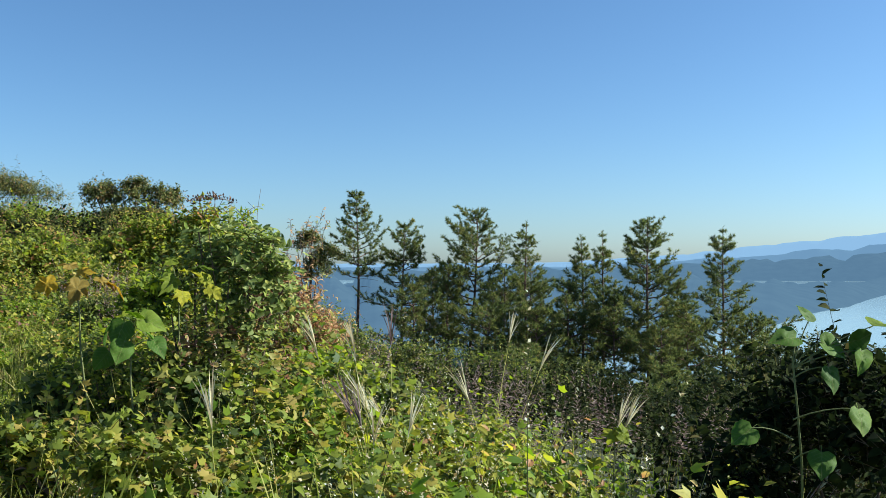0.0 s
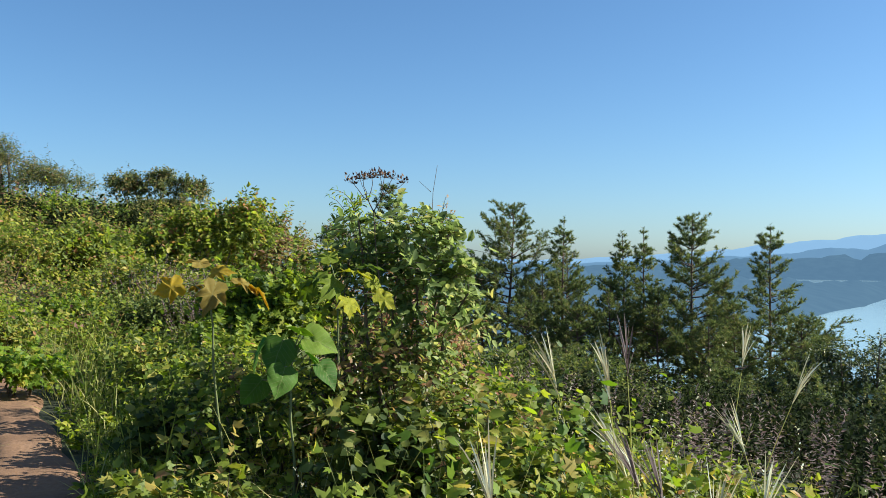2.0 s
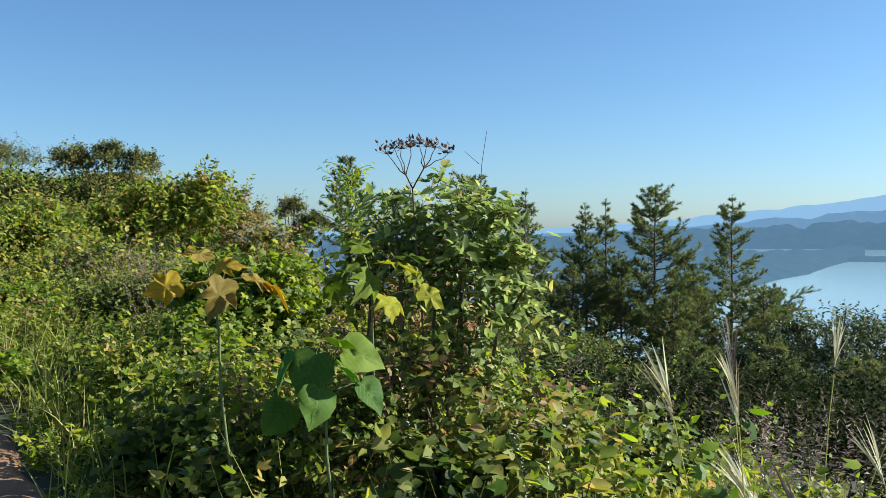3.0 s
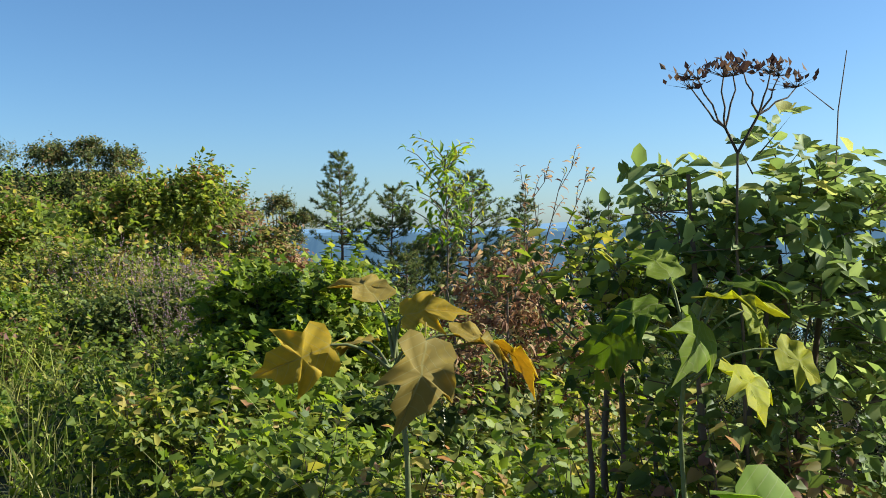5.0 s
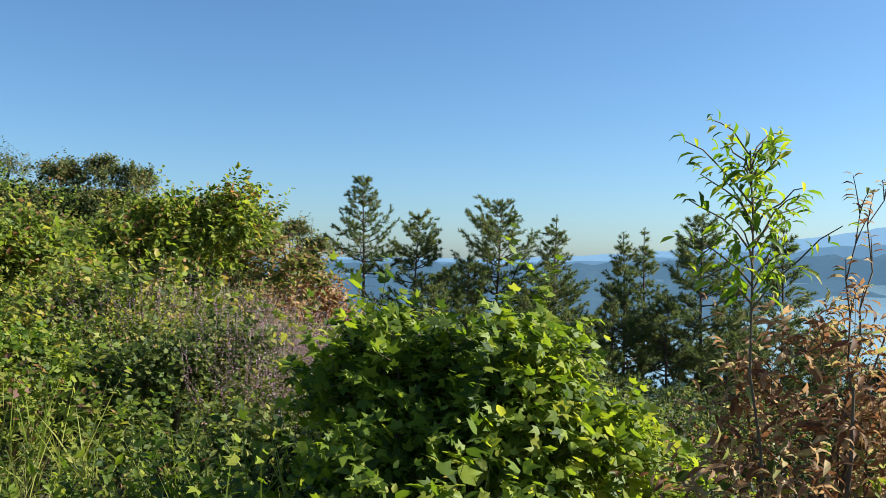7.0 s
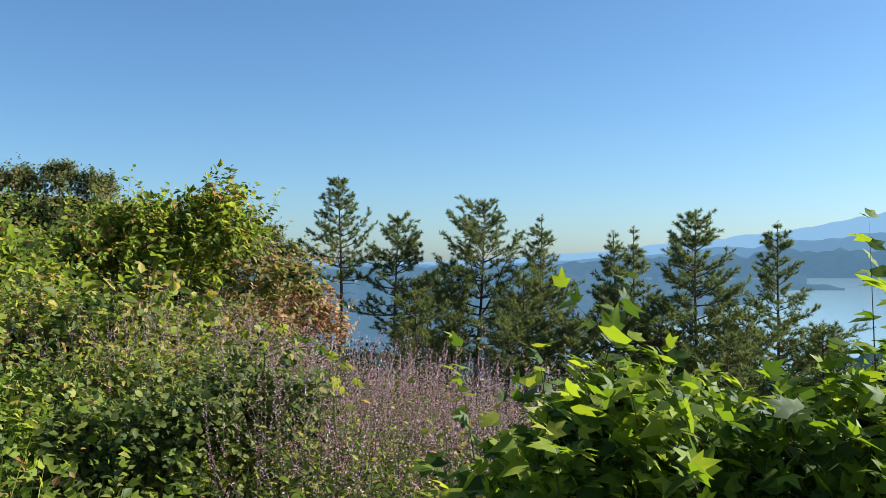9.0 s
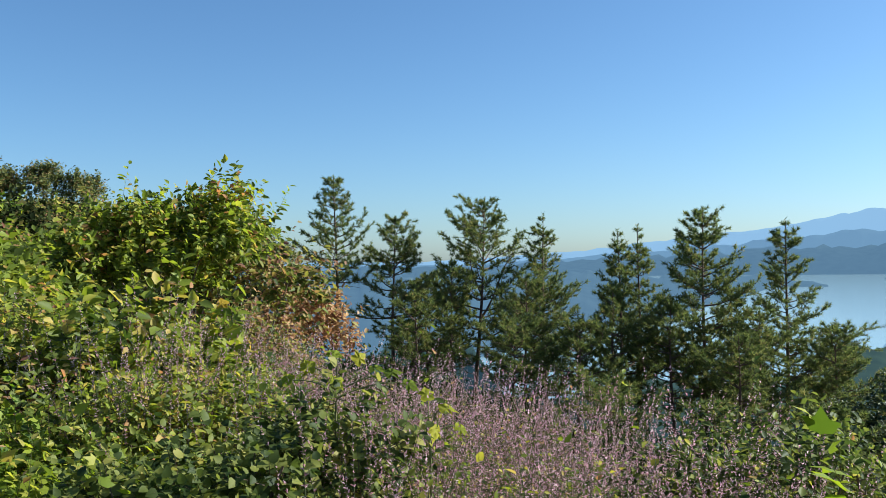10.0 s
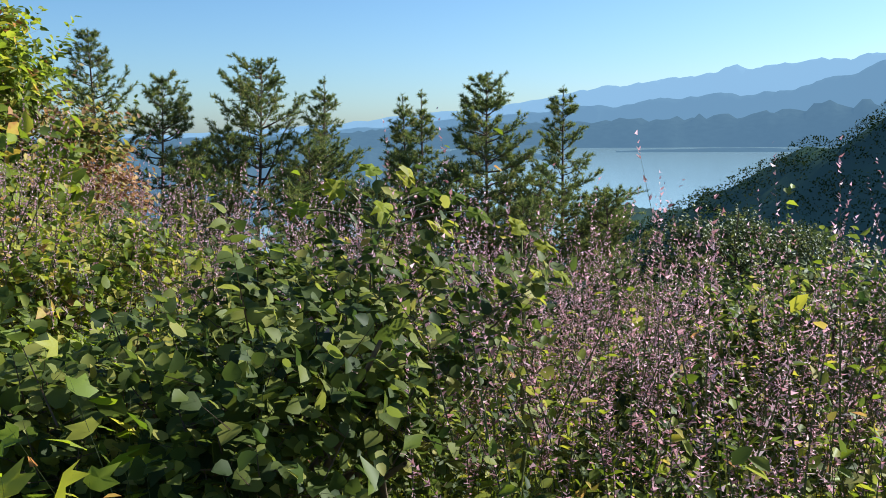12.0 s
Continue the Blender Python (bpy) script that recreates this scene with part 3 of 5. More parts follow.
def pine(at, top, r, first, seed, lean=(0.0, 0.0), label="", fat=1.0, long_arm=None, twin=0, spike=0.0, full=0.8):
    """A young red pine: bent trunk, whorls of limbs with gaps between them, and a brush of needles round each shoot.
    spike: metres of thin leader above the crown; full: how fast the crown narrows upward."""
    g = np.random.default_rng(seed)
    x0, y0 = at
    z0 = gz(x0, y0) - 0.15
    h = top - 0.1 - z0
    e = thing("pine_tree", (x0, y0, z0), label or "young red pine with dark green needle tufts", "tree", "pines on the slope")
    n = 14
    t = np.linspace(0, 1, n)
    ph = g.uniform(0, 6)
    trunk = np.stack([lean[0] * (t - 1) + 0.14 * np.sin(t * 5 + ph) * (1 - t), lean[1] * t + 0.1 * np.cos(t * 4 + ph) * (1 - t), h * t], 1)
    r0 = 0.009 * h + 0.03
    wood = [tube(trunk, r0, 0.014, 7)]
    start, tips = [], []

    def on(pts, q, f):
        return np.array([np.interp(f, q, pts[:, i]) for i in range(3)])

    def limb(root, az, up, length, weight, curl=0.32):
        out = np.array([math.cos(az), math.sin(az), 0])
        side = np.array([-out[1], out[0], 0])
        m = 7
        q = np.linspace(0, 1, m)
        pts = root + out * (length * q)[:, None] * math.cos(up) + np.array([0, 0, 1.0]) * (length * (math.sin(up) * q + curl * q ** 2.5 - 0.1 * q))[:, None] + g.normal(0, 0.035 * length, (m, 3)) * q[:, None]
        wood.append(tube(pts, 0.012 + 0.013 * length, 0.006, 4))
        k = max(4, int(length * 8.2 * weight))
        for j in range(k):
            f = 1 - 0.74 * (j / k)
            b = on(pts, q, f)
            sd = out * g.uniform(0.2, 0.9) + side * (1 if j % 2 else -1) * g.uniform(0.25, 1.0) + np.array([0, 0, g.uniform(-0.05, 0.9)])
            tipp = b + sd / np.linalg.norm(sd) * g.uniform(0.24, 0.5) * (0.65 + 0.25 * length)
            wood.append(tube(np.array([b, (b + tipp) / 2 + (0, 0, -0.02), tipp]), 0.008, 0.004, 3))
            start.append(b + (tipp - b) * 0.3), tips.append(tipp)
        start.append(on(pts, q, 0.86)), tips.append(pts[-1] + (pts[-1] - pts[-2]) * 0.3 + (0, 0, 0.08))

    z, crown = first * h, (1 - first) * h
    while z < h - spike - 0.25:
        prof = 1 - (z - first * h) / crown
        reach = r * (0.1 + 0.9 * prof ** full) * (0.72 + 0.28 * min(1, (1 - prof) / 0.12 + 0.2))
        turn = g.uniform(0, 6.28)
        many = int(g.integers(4, 7))
        for i in range(many):
            if g.random() < 0.14:
                continue
            limb(on(trunk, t, z / h) + (0, 0, g.uniform(-0.12, 0.12)), turn + 6.28 * i / many + g.normal(0, 0.25), radians(g.uniform(-2, 20) + 22 * (1 - prof) ** 1.3), reach * g.uniform(0.4, 1.35), fat)
        z += g.uniform(0.32, 0.58) * (0.75 + 0.4 * prof)
    for _ in range(twin):
        ff = g.uniform(first + 0.1, first + 0.45)
        limb(on(trunk, t, ff), g.uniform(0, 6.28), radians(58), (1 - ff) * h * g.uniform(0.6, 0.8), fat * 1.1)
    if long_arm:
        for k in (-8, 0, 9):
            limb(on(trunk, t, long_arm[0]), radians(long_arm[1] + k), radians(long_arm[2] - abs(k)), long_arm[3] * (1 - 0.02 * abs(k)), 1.3, 0.25)
    top_at = on(trunk, t, 1.0)
    start.append(top_at - (0, 0, 0.35)), tips.append(top_at + (0, 0, 0.1))
    for k in range(int(spike / 0.35) + 1):
        c = top_at - (0, 0, 0.25 + 0.38 * k)
        for i in range(3):
            a = g.uniform(0, 6.28)
            tipp = c + np.array([math.cos(a), math.sin(a), 0.9]) * (0.18 + 0.1 * k)
            wood.append(tube(np.array([c, (c + tipp) / 2, tipp]), 0.008, 0.004, 3))
            start.append(c + (tipp - c) * 0.4), tips.append(tipp)
    for f in np.linspace(0.2, first * 0.98, 7):
        az, l, a = g.uniform(0, 6.28), g.uniform(0.5, 1.4), on(trunk, t, f)
        wood.append(tube(bend(a, a + np.array([math.cos(az) * l, math.sin(az) * l, g.uniform(-0.1, 0.3)]), 0.05, 5), 0.016, 0.004, 4))
    start, tips = np.array(start), np.array(tips)
    m = 42
    u = g.uniform(0, 1, (len(start), m, 1)) ** 0.75
    P = (start[:, None] + (tips - start)[:, None] * u).reshape(-1, 3)
    D = np.repeat(unit(tips - start), m, 0) * 0.75 + np.array([0, 0, 0.25]) + unit(g.normal(size=(len(P), 3))) * 1.15
    needles = blades(L_NEEDLE, P, D, unit(g.normal(size=(len(P), 3))), g.uniform(0.14, 0.21, len(P)))
    part("trunk", wood[0], M_BARK, e, "reddish brown bark", True)
    limbs = tagged(part("branch_tangle", join(wood[1:]), M_BARK, e, "", True), kind="stuff")
    part("needles", needles, M_NEEDLE, limbs, "dark green needle tufts")
    return e


def blade_strip(base, way, length, width, arch):
    """Grass blades: three bent pieces each, to a point."""
    n = len(base)
    way = unit(way)
    side = unit(np.cross(way, ball(n)))
    flat = way * np.array([1, 1, 0]) + ball(n) * 0.15
    rows = []
    for u, w in ((0, 0.8), (0.4, 1.0), (0.75, 0.7), (1, 0)):
        c = base + way * (length * u)[:, None] + flat * (arch * length * u ** 2)[:, None]
        c[:, 2] -= arch * 0.55 * length * u ** 2
        if w:
            rows += [c - side * (width * w)[:, None], c + side * (width * w)[:, None]]
        else:
            rows.append(c)
    v = np.stack(rows, 1)
    f = np.array([(0, 1, 3), (0, 3, 2), (2, 3, 5), (2, 5, 4), (4, 5, 6)])
    return v.reshape(-1, 3), (f[None] + (np.arange(n) * 7)[:, None, None]).reshape(-1, 3)


def silver_grass(at, height, lean, plumes, seed, mat=None, leafy=8):
    """Silver grass: a tuft of arching blades, and stalks with a fan of fine plume threads."""
    g = np.random.default_rng(seed)
    x, y = at
    z = gz(x, y) - 0.03
    e = thing("silver_grass", (x, y, z), "tuft of silver grass with pale feathery plumes", "grass", "silver grass by the path")
    b = g.normal(0, 0.05, (leafy, 3)) * (1, 1, 0)
    part("blades", blade_strip(b, np.array([lean[0], lean[1], 1.3]) + g.normal(0, 0.35, (leafy, 3)), g.uniform(0.45, 0.9, leafy) * height * 0.7, np.full(leafy, 0.006), g.uniform(0.2, 0.7, leafy)), M_GRASS, e)
    for i in range(plumes):
        hh = height * g.uniform(0.8, 1.0)
        w = np.array([lean[0] + g.normal(0, 0.1), lean[1] + g.normal(0, 0.1), 1.0])
        root = np.array([*g.normal(0, 0.04, 2), 0])
        neck = root + unit(w) * hh * 0.8
        stalk = part("stalk", tube(bend(root, neck, 0.0, 6, 0.006), 0.0035, 0.002, 4), M_DRYGRASS, e)
        m = 12
        u = g.uniform(0, 0.45, m)
        st = neck + unit(w) * (u * hh * 0.16)[:, None]
        dirs = unit(w) + unit(g.normal(size=(m, 3))) * 0.22 + np.array([lean[0], lean[1], 0]) * 0.25
        part("plume", blade_strip(st, dirs, g.uniform(0.17, 0.28, m), np.full(m, 0.0035), g.uniform(0.05, 0.35, m)), mat or M_PLUME, stalk, "pale feathery plume")
    return e


# ---- pines on the slope ----
pine((-5.0, 52.6), 5.85, 2.1, 0.5, 21, (-0.15, 0), fat=1.0, full=1.15, label="tall slender red pine with a bare lower trunk")
pine((-2.2, 52.0), 3.9, 2.3, 0.36, 22, (0.15, 0), fat=1.1, full=0.8)
pine((2.0, 52.0), 4.7, 2.5, 0.34, 23, (0.5, 0), twin=4, full=0.55, label="red pine with a forked open crown")
pine((0.3, 51.0), 1.9, 1.7, 0.32, 24)
pine((4.75, 51.9), 3.95, 2.7, 0.28, 25, (0.1, 0), spike=0.7, full=1.35, label="red pine with a thin pale leader")
pine((3.3, 49.0), 1.3, 2.3, 0.3, 26)
pine((7.4, 48.9), 3.1, 2.2, 0.32, 27, (-0.2, 0), spike=0.5, full=1.5, label="thin red pine with a pale sparse top")
pine((8.8, 50.4), 3.35, 2.1, 0.32, 28, spike=0.6, full=1.4)
pine((10.6, 47.2), 3.95, 2.9, 0.28, 29, (0.1, 0), fat=1.3, full=0.85, label="broad dark red pine with a dense pointed crown")
pine((12.6, 49.0), 0.6, 2.0, 0.3, 30)
pine((14.8, 48.2), 3.5, 3.2, 0.26, 31, (0.1, 0), fat=1.1, spike=0.3, full=1.5, long_arm=(0.42, 3, 24, 4.2), label="red pine with one long rising limb")
pine((6.4, 46.5), 0.6, 2.4, 0.32, 32)
pine((17.3, 49.0), -1.4, 2.2, 0.25, 33)
pine((-0.6, 54.5), 1.3, 2.3, 0.25, 34)
pine((5.2, 54.0), 1.7, 2.4, 0.25, 35)
pine((8.6, 45.8), 0.3, 2.3, 0.3, 36)
pine((12.0, 45.0), -0.4, 2.3, 0.3, 37)
pine((2.2, 46.0), -0.4, 2.2, 0.3, 38)
pine((4.6, 45.0), -0.5, 2.3, 0.3, 39)
pine((10.3, 43.2), -1.1, 2.2, 0.3, 40)
pine((15.2, 45.0), -0.8, 2.3, 0.28, 41)
pine((-1.6, 48.5), 0.6, 1.9, 0.3, 42)
for i, (px_, py_, top) in enumerate(((5.4, 34.0, -2.0), (8.0, 32.6, -2.1), (10.8, 33.0, -2.2), (9.6, 28.8, -2.3), (6.6, 29.2, -2.3), (13.2, 31.0, -2.4), (3.2, 36.5, -1.7), (12.4, 27.0, -2.9))):
    pine((px_, py_), top, 1.7, 0.12, 50 + i, full=0.7, label="low bushy young pine on the slope")

# ---- trees and thickets on the rise ----
M_OAK = leaf_mat("leaf_oak", [(0.0, (0.05, 0.065, 0.02)), (0.5, (0.12, 0.14, 0.035)), (0.85, (0.23, 0.2, 0.06)), (1.0, (0.28, 0.16, 0.07))], 0.25, 0.6)
shrub("broadleaf_tree", "round-crowned oak with dull green and brown autumn leaves", (-20.3, 59.5),
      [(-2.1, 0, 3.7, 1.25, 1.5), (0.1, 0, 3.8, 1.2, 1.5), (2.2, 0.3, 3.5, 1.2, 1.4), (0, 0, 2.2, 2.8, 1.2)], 3000, 6, 0.21, L_SIMPLE, M_OAK, category="tree", length=0.5, stems=10, thick=0.09)
shrub("broadleaf_tree", "small round grey-green tree behind the thicket", (-9.7, 66.0),
      [(0, 0, 4.6, 1.2, 1.1), (1.6, 0, 3.8, 1.1, 0.9), (0.5, 0, 2.6, 1.3, 1.5)], 1500, 6, 0.18, L_SIMPLE, M_OAK, category="tree", length=0.45, stems=8, thick=0.07)
shrub("broadleaf_tree", "feathery young green tree on the rise", (-16.9, 33.4),
      [(0, 0, 2.2, 0.8, 0.8), (-1.0, 0, 1.9, 1.0, 0.9), (1.0, 0, 1.4, 1.0, 0.8), (0, 0, 1.1, 1.8, 1.2), (2.2, 0, 1.0, 1.2, 0.9)], 1500, 8, 0.14, L_NARROW, M_OAK, category="tree", length=0.5, stems=9, thick=0.04)

THICKET = [
    ((-7.6, 24.6), [(0, 0, 1.2, 1.6, 1.0), (1.0, 0.3, 1.7, 1.0, 0.9), (-1.2, 0.3, 1.2, 1.2, 0.8), (0.2, 0, 1.9, 0.9, 0.6)], M_OLIVE, "vine-hung green thicket with rough upright shoots"),
    ((-6.5, 26.6), [(0, 0, 1.5, 1.1, 1.1), (0.9, 0.6, 1.2, 0.9, 0.9), (-0.8, 0, 2.0, 0.9, 0.8)], M_MIXED, "autumn-coloured thicket of brown, yellow and green leaves"),
    ((-8.4, 30.0), [(0, 0, 1.3, 1.6, 1.0), (1.4, 0, 1.1, 1.0, 0.9)], M_MIXED, "autumn-coloured thicket of brown, yellow and green leaves"),
    ((-5.9, 29.6), [(0, 0, 1.3, 1.2, 1.1), (0.9, 0.4, 0.9, 0.8, 0.7)], M_BROWN, "half-bare brown bush with dry leaves"),
    ((-11.6, 26.0), [(0, 0, 0.35, 1.8, 0.5), (1.3, 0, 0.3, 1.2, 0.5), (-1.6, 0.4, 0.4, 1.2, 0.6)], M_DARK_SHADED, "dark green leafy bush on the rise"),
    ((-15.5, 28.5), [(0, 0, 0.5, 1.7, 0.5), (1.6, 0, 0.5, 1.2, 0.5)], M_MIXED, "brownish green bush on the rise"),
    ((-13.2, 21.5), [(0, 0, 0.6, 1.6, 0.6), (1.2, 0, 0.5, 1.0, 0.5)], M_GREEN, "low spreading green bush"),
    ((-9.2, 19.2), [(0, 0, 0.5, 1.3, 0.55), (1.0, 0.2, 0.5, 0.8, 0.4)], M_OLIVE, "low spreading yellow-green bush"),
    ((-19.0, 36.0), [(0, 0, 0.5, 1.8, 0.5), (-1.5, 0, 0.6, 1.2, 0.5)], M_GREEN, "tall green bush on the rise"),
    ((-13.0, 36.0), [(0, 0, 0.5, 1.8, 0.45), (1.5, 0, 0.4, 1.2, 0.4)], M_DARK_SHADED, "dark green leafy bush on the rise"),
    ((-10.0, 40.0), [(0, 0, 0.5, 1.8, 0.5), (1.7, 0, 0.4, 1.2, 0.5)], M_MIXED, "brownish green bush on the rise"),
    ((-12.3, 44.0), [(0, 0, 0.6, 1.8, 0.6)], M_DARK_SHADED, "dark green leafy bush on the rise"),
    ((-6.6, 17.4), [(0, 0, 0.5, 0.9, 0.55), (0.7, 0.3, 0.4, 0.6, 0.4)], M_GREEN, "low spreading green bush"),
]
for at, lobes, mat, label in THICKET:
    big = sum(l[3] ** 2 for l in lobes)
    shrub("thicket_bush", label, at, lobes, int(165 * big), 7, 0.16, L_OVAL if at[0] > -9 else L_SIMPLE, mat, group="thicket on the rise", length=0.42, thick=0.025, shell=0.5, wild=26)

# ---- brush under the pines ----
BRUSH = [(-7.5, 36, 1.3), (-4.5, 40, 1.0), (-1.5, 41, 1.0), (1.5, 40, 1.0), (4.6, 39, 1.0), (7.5, 40, 1.1), (10.8, 40, 1.2), (20.5, 42, 2.0),
         (11.5, 30.5, 1.7), (14.8, 30, 1.9), (8.5, 33, 1.0), (5.0, 31, 0.8), (2.0, 32, 0.7), (-1.5, 31, 0.7), (18.5, 32.5, 2.0), (23, 37, 2.0), (7.4, 25.5, 1.5), (10.6, 24.5, 1.7), (13.5, 25.5, 1.6), (3.6, 22.5, 1.3), (6.8, 19.8, 1.5), (9.4, 20.5, 1.6)]
for i, (bx, by, br) in enumerate(BRUSH):
    a = rng.uniform(0, 6.28)
    lob = [(0, 0, br * 0.75, br, br * 0.75), (math.cos(a) * br * 0.8, math.sin(a) * br * 0.8, br * 0.6, br * 0.7, br * 0.6), (-math.cos(a) * br * 0.7, 0, br * 0.9, br * 0.6, br * 0.6)]
    shrub("brush_bush", "dark evergreen bush on the slope below, shade in its colour", (bx, by), lob, int(150 * br * br), 7, 0.15, L_SIMPLE, (M_DARK_SHADED, M_DARK_SHADED, M_DARK_SHADED)[i % 3], group="brush on the slope", length=0.45, thick=0.03)
for bx, by, top, br in ((14.6, 37.2, -0.9, 2.0), (18.2, 38.5, -1.6, 2.2), (11.6, 36.0, -2.4, 1.8), (21.5, 40.0, -2.4, 2.2)):
    hh = top - gz(bx, by)
    shrub("broadleaf_tree", "dark round-leaved evergreen tree on the slope", (bx, by), [(0, 0, hh - br * 0.7, br, br * 0.7), (br * 0.9, 0.3, hh - br * 0.95, br * 0.75, br * 0.6), (-br * 0.9, 0, hh - br, br * 0.75, br * 0.6), (0, 0, hh * 0.5, br * 1.2, hh * 0.3)],
          950, 8, 0.16, L_OVAL, M_EVERGREEN, category="tree", group="brush on the slope", length=0.5, stems=9, thick=0.07)
for bx, by, br, h in ((-2.9, 7.95, 0.5, 0.9), (-3.45, 9.0, 0.5, 0.9), (-2.35, 8.7, 0.5, 0.95), (-2.7, 7.0, 0.4, 0.75), (-1.0, 8.2, 0.5, 0.8), (-0.6, 7.2, 0.4, 0.7), (-1.9, 7.6, 0.45, 0.85), (-0.9, 5.6, 0.4, 0.8), (-1.45, 5.95, 0.35, 0.85), (-1.15, 6.15, 0.4, 0.9), (-1.4, 4.7, 0.4, 0.72),
                      (-0.4, 4.3, 0.4, 0.62), (0.3, 5.4, 0.45, 0.5), (-2.4, 5.5, 0.35, 0.62), (-0.8, 3.4, 0.35, 0.6), (0.1, 6.6, 0.5, 0.5), (-4.1, 12.6, 0.4, 0.6), (-3.0, 12.4, 0.5, 0.85), (-2.2, 12.8, 0.5, 0.7), (-5.9, 14.6, 0.4, 0.8), (-3.0, 9.4, 0.4, 0.95), (-2.0, 11.3, 0.5, 0.9), (-6.9, 15.2, 0.5, 1.0), (-7.4, 13.4, 0.5, 0.95), (-5.9, 17.8, 0.6, 1.1), (-6.6, 12.2, 0.45, 0.8), (-5.4, 10.2, 0.4, 0.7)):
    i_ = int(rng.integers(0, 5))
    low = h - gz(bx, by)
    shrub("path_bush", ("leafy green bush beside the footpath", "yellow-green bush of lobed leaves beside the footpath", "dull green toothed-leaf bush beside the footpath", "leafy green bush beside the footpath", "mixed green and yellow bush beside the footpath")[i_], (bx, by),
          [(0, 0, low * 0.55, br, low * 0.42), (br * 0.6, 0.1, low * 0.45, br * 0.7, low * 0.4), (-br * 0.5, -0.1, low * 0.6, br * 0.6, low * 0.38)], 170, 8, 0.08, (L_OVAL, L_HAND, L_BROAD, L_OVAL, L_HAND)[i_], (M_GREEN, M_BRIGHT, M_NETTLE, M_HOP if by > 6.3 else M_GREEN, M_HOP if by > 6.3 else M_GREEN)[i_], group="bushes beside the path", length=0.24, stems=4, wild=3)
for bx, by, br in ((2.2, 8.5, 0.7), (3.2, 10.0, 0.9), (1.4, 11.5, 0.7), (3.6, 12.5, 1.0), (0.9, 13.8, 0.8), (2.6, 14.6, 1.0), (4.6, 8.6, 0.9), (4.4, 15.6, 1.1), (1.0, 15.6, 0.8), (-1.6, 19.5, 0.8), (-3.2, 20.5, 0.8), (1.6, 19.8, 1.0), (-4.6, 23.0, 0.9), (3.0, 6.6, 0.7)):
    shrub("brush_bush", "dark evergreen bush on the slope below, shade in its colour", (bx, by), [(0, 0, br * 0.7, br, br * 0.6), (br * 0.7, 0.2, br * 0.5, br * 0.7, br * 0.5), (-br * 0.6, 0.1, br * 0.8, br * 0.6, br * 0.5)], int(230 * br * br + 60), 7, 0.09, L_SIMPLE, M_DARK_SHADED, group="brush on the slope", length=0.34, wild=4)
for bx, by, top in ((1.5, 16.3, -0.35), (-1.0, 18.6, -0.45), (-2.2, 14.7, 0.85), (-1.3, 15.6, 0.35)):
    hh = top - gz(bx, by)
    shrub("brush_bush", "sunlit leafy bush rising out of the slope", (bx, by), [(0, 0, hh * 0.7, 0.8, hh * 0.32), (0.7, 0.2, hh * 0.55, 0.6, hh * 0.3), (-0.6, 0, hh * 0.5, 0.7, hh * 0.35)], 420, 8, 0.075, L_OVAL, M_NETTLE, group="brush on the slope", length=0.32)
shrub("brush_bush", "dark glossy leafed bush rising out of the slope", (0.3, 17.6), [(0, 0, 0.8, 1.0, 0.5), (0.9, 0.3, 0.7, 0.8, 0.5), (-0.8, 0, 0.6, 0.8, 0.5), (0, 0, 0.4, 1.3, 0.4)], 700, 8, 0.075, L_OVAL, M_NETTLE, group="brush on the slope", length=0.35)
# The near-black leaf colour stands for this bush's shaded side.
shrub("brush_bush", "dark bush hung with broad vine leaves, shade in its colour", (2.3, 5.2), [(0, 0, 0.9, 0.75, 0.8), (0.5, 0.4, 1.2, 0.6, 0.6), (-0.6, 0.0, 0.55, 0.6, 0.5), (-1.0, 0.1, 0.3, 0.5, 0.35)], 950, 8, 0.085, L_OVAL, M_DARK_SHADED, group="brush on the slope", length=0.3)

# ---- landmarks along the path ----
shrub("vine_covered_shrub", "shrub smothered in green climbing vine with drooping leaves", (-1.52, 6.65),
                   [(0.05, 0, 1.55, 0.27, 0.36), (0.16, 0.05, 1.3, 0.27, 0.4), (-0.12, 0, 1.35, 0.2, 0.36), (-0.25, -0.05, 1.68, 0.12, 0.22), (0.25, 0, 1.6, 0.16, 0.24), (0.34, 0.0, 1.25, 0.13, 0.34), (0.05, 0.0, 0.85, 0.28, 0.4)], 300, 9, 0.072, L_OVAL, M_VINE, length=0.24, droop=0.6, wild=0)
shrub("leafy_bush", "yellowing undershrub below the climbing vine", (-1.45, 6.45), [(0, 0, 0.7, 0.4, 0.45), (0.3, 0, 0.5, 0.4, 0.4), (-0.25, 0, 0.85, 0.3, 0.35)], 190, 8, 0.06, L_OVAL, M_MIXED, length=0.24, wild=0, stems=8)
shrub("twiggy_shrub", "thin twiggy shrub with dark curled leaves beside the vine", (-1.9, 6.8), [(0, 0, 1.25, 0.24, 0.42), (0.1, 0, 0.75, 0.32, 0.4)], 150, 8, 0.06, L_OVAL, M_GREEN, length=0.24, droop=0.3, wild=0, stems=6)
shrub("vine_mound", "dense green mound of climbing hop vine with hand-shaped leaves", (-3.15, 10.85),
              [(0, 0, 0.85, 0.75, 0.62), (-0.32, 0.2, 1.05, 0.42, 0.45), (0.35, 0.0, 1.1, 0.45, 0.42), (0, -0.45, 0.65, 0.6, 0.5), (0.2, 0.7, 0.65, 0.6, 0.5), (0.65, -0.3, 0.7, 0.45, 0.5)], 1400, 8, 0.085, L_HAND, M_HOP, length=0.28, droop=0.35, wild=12)
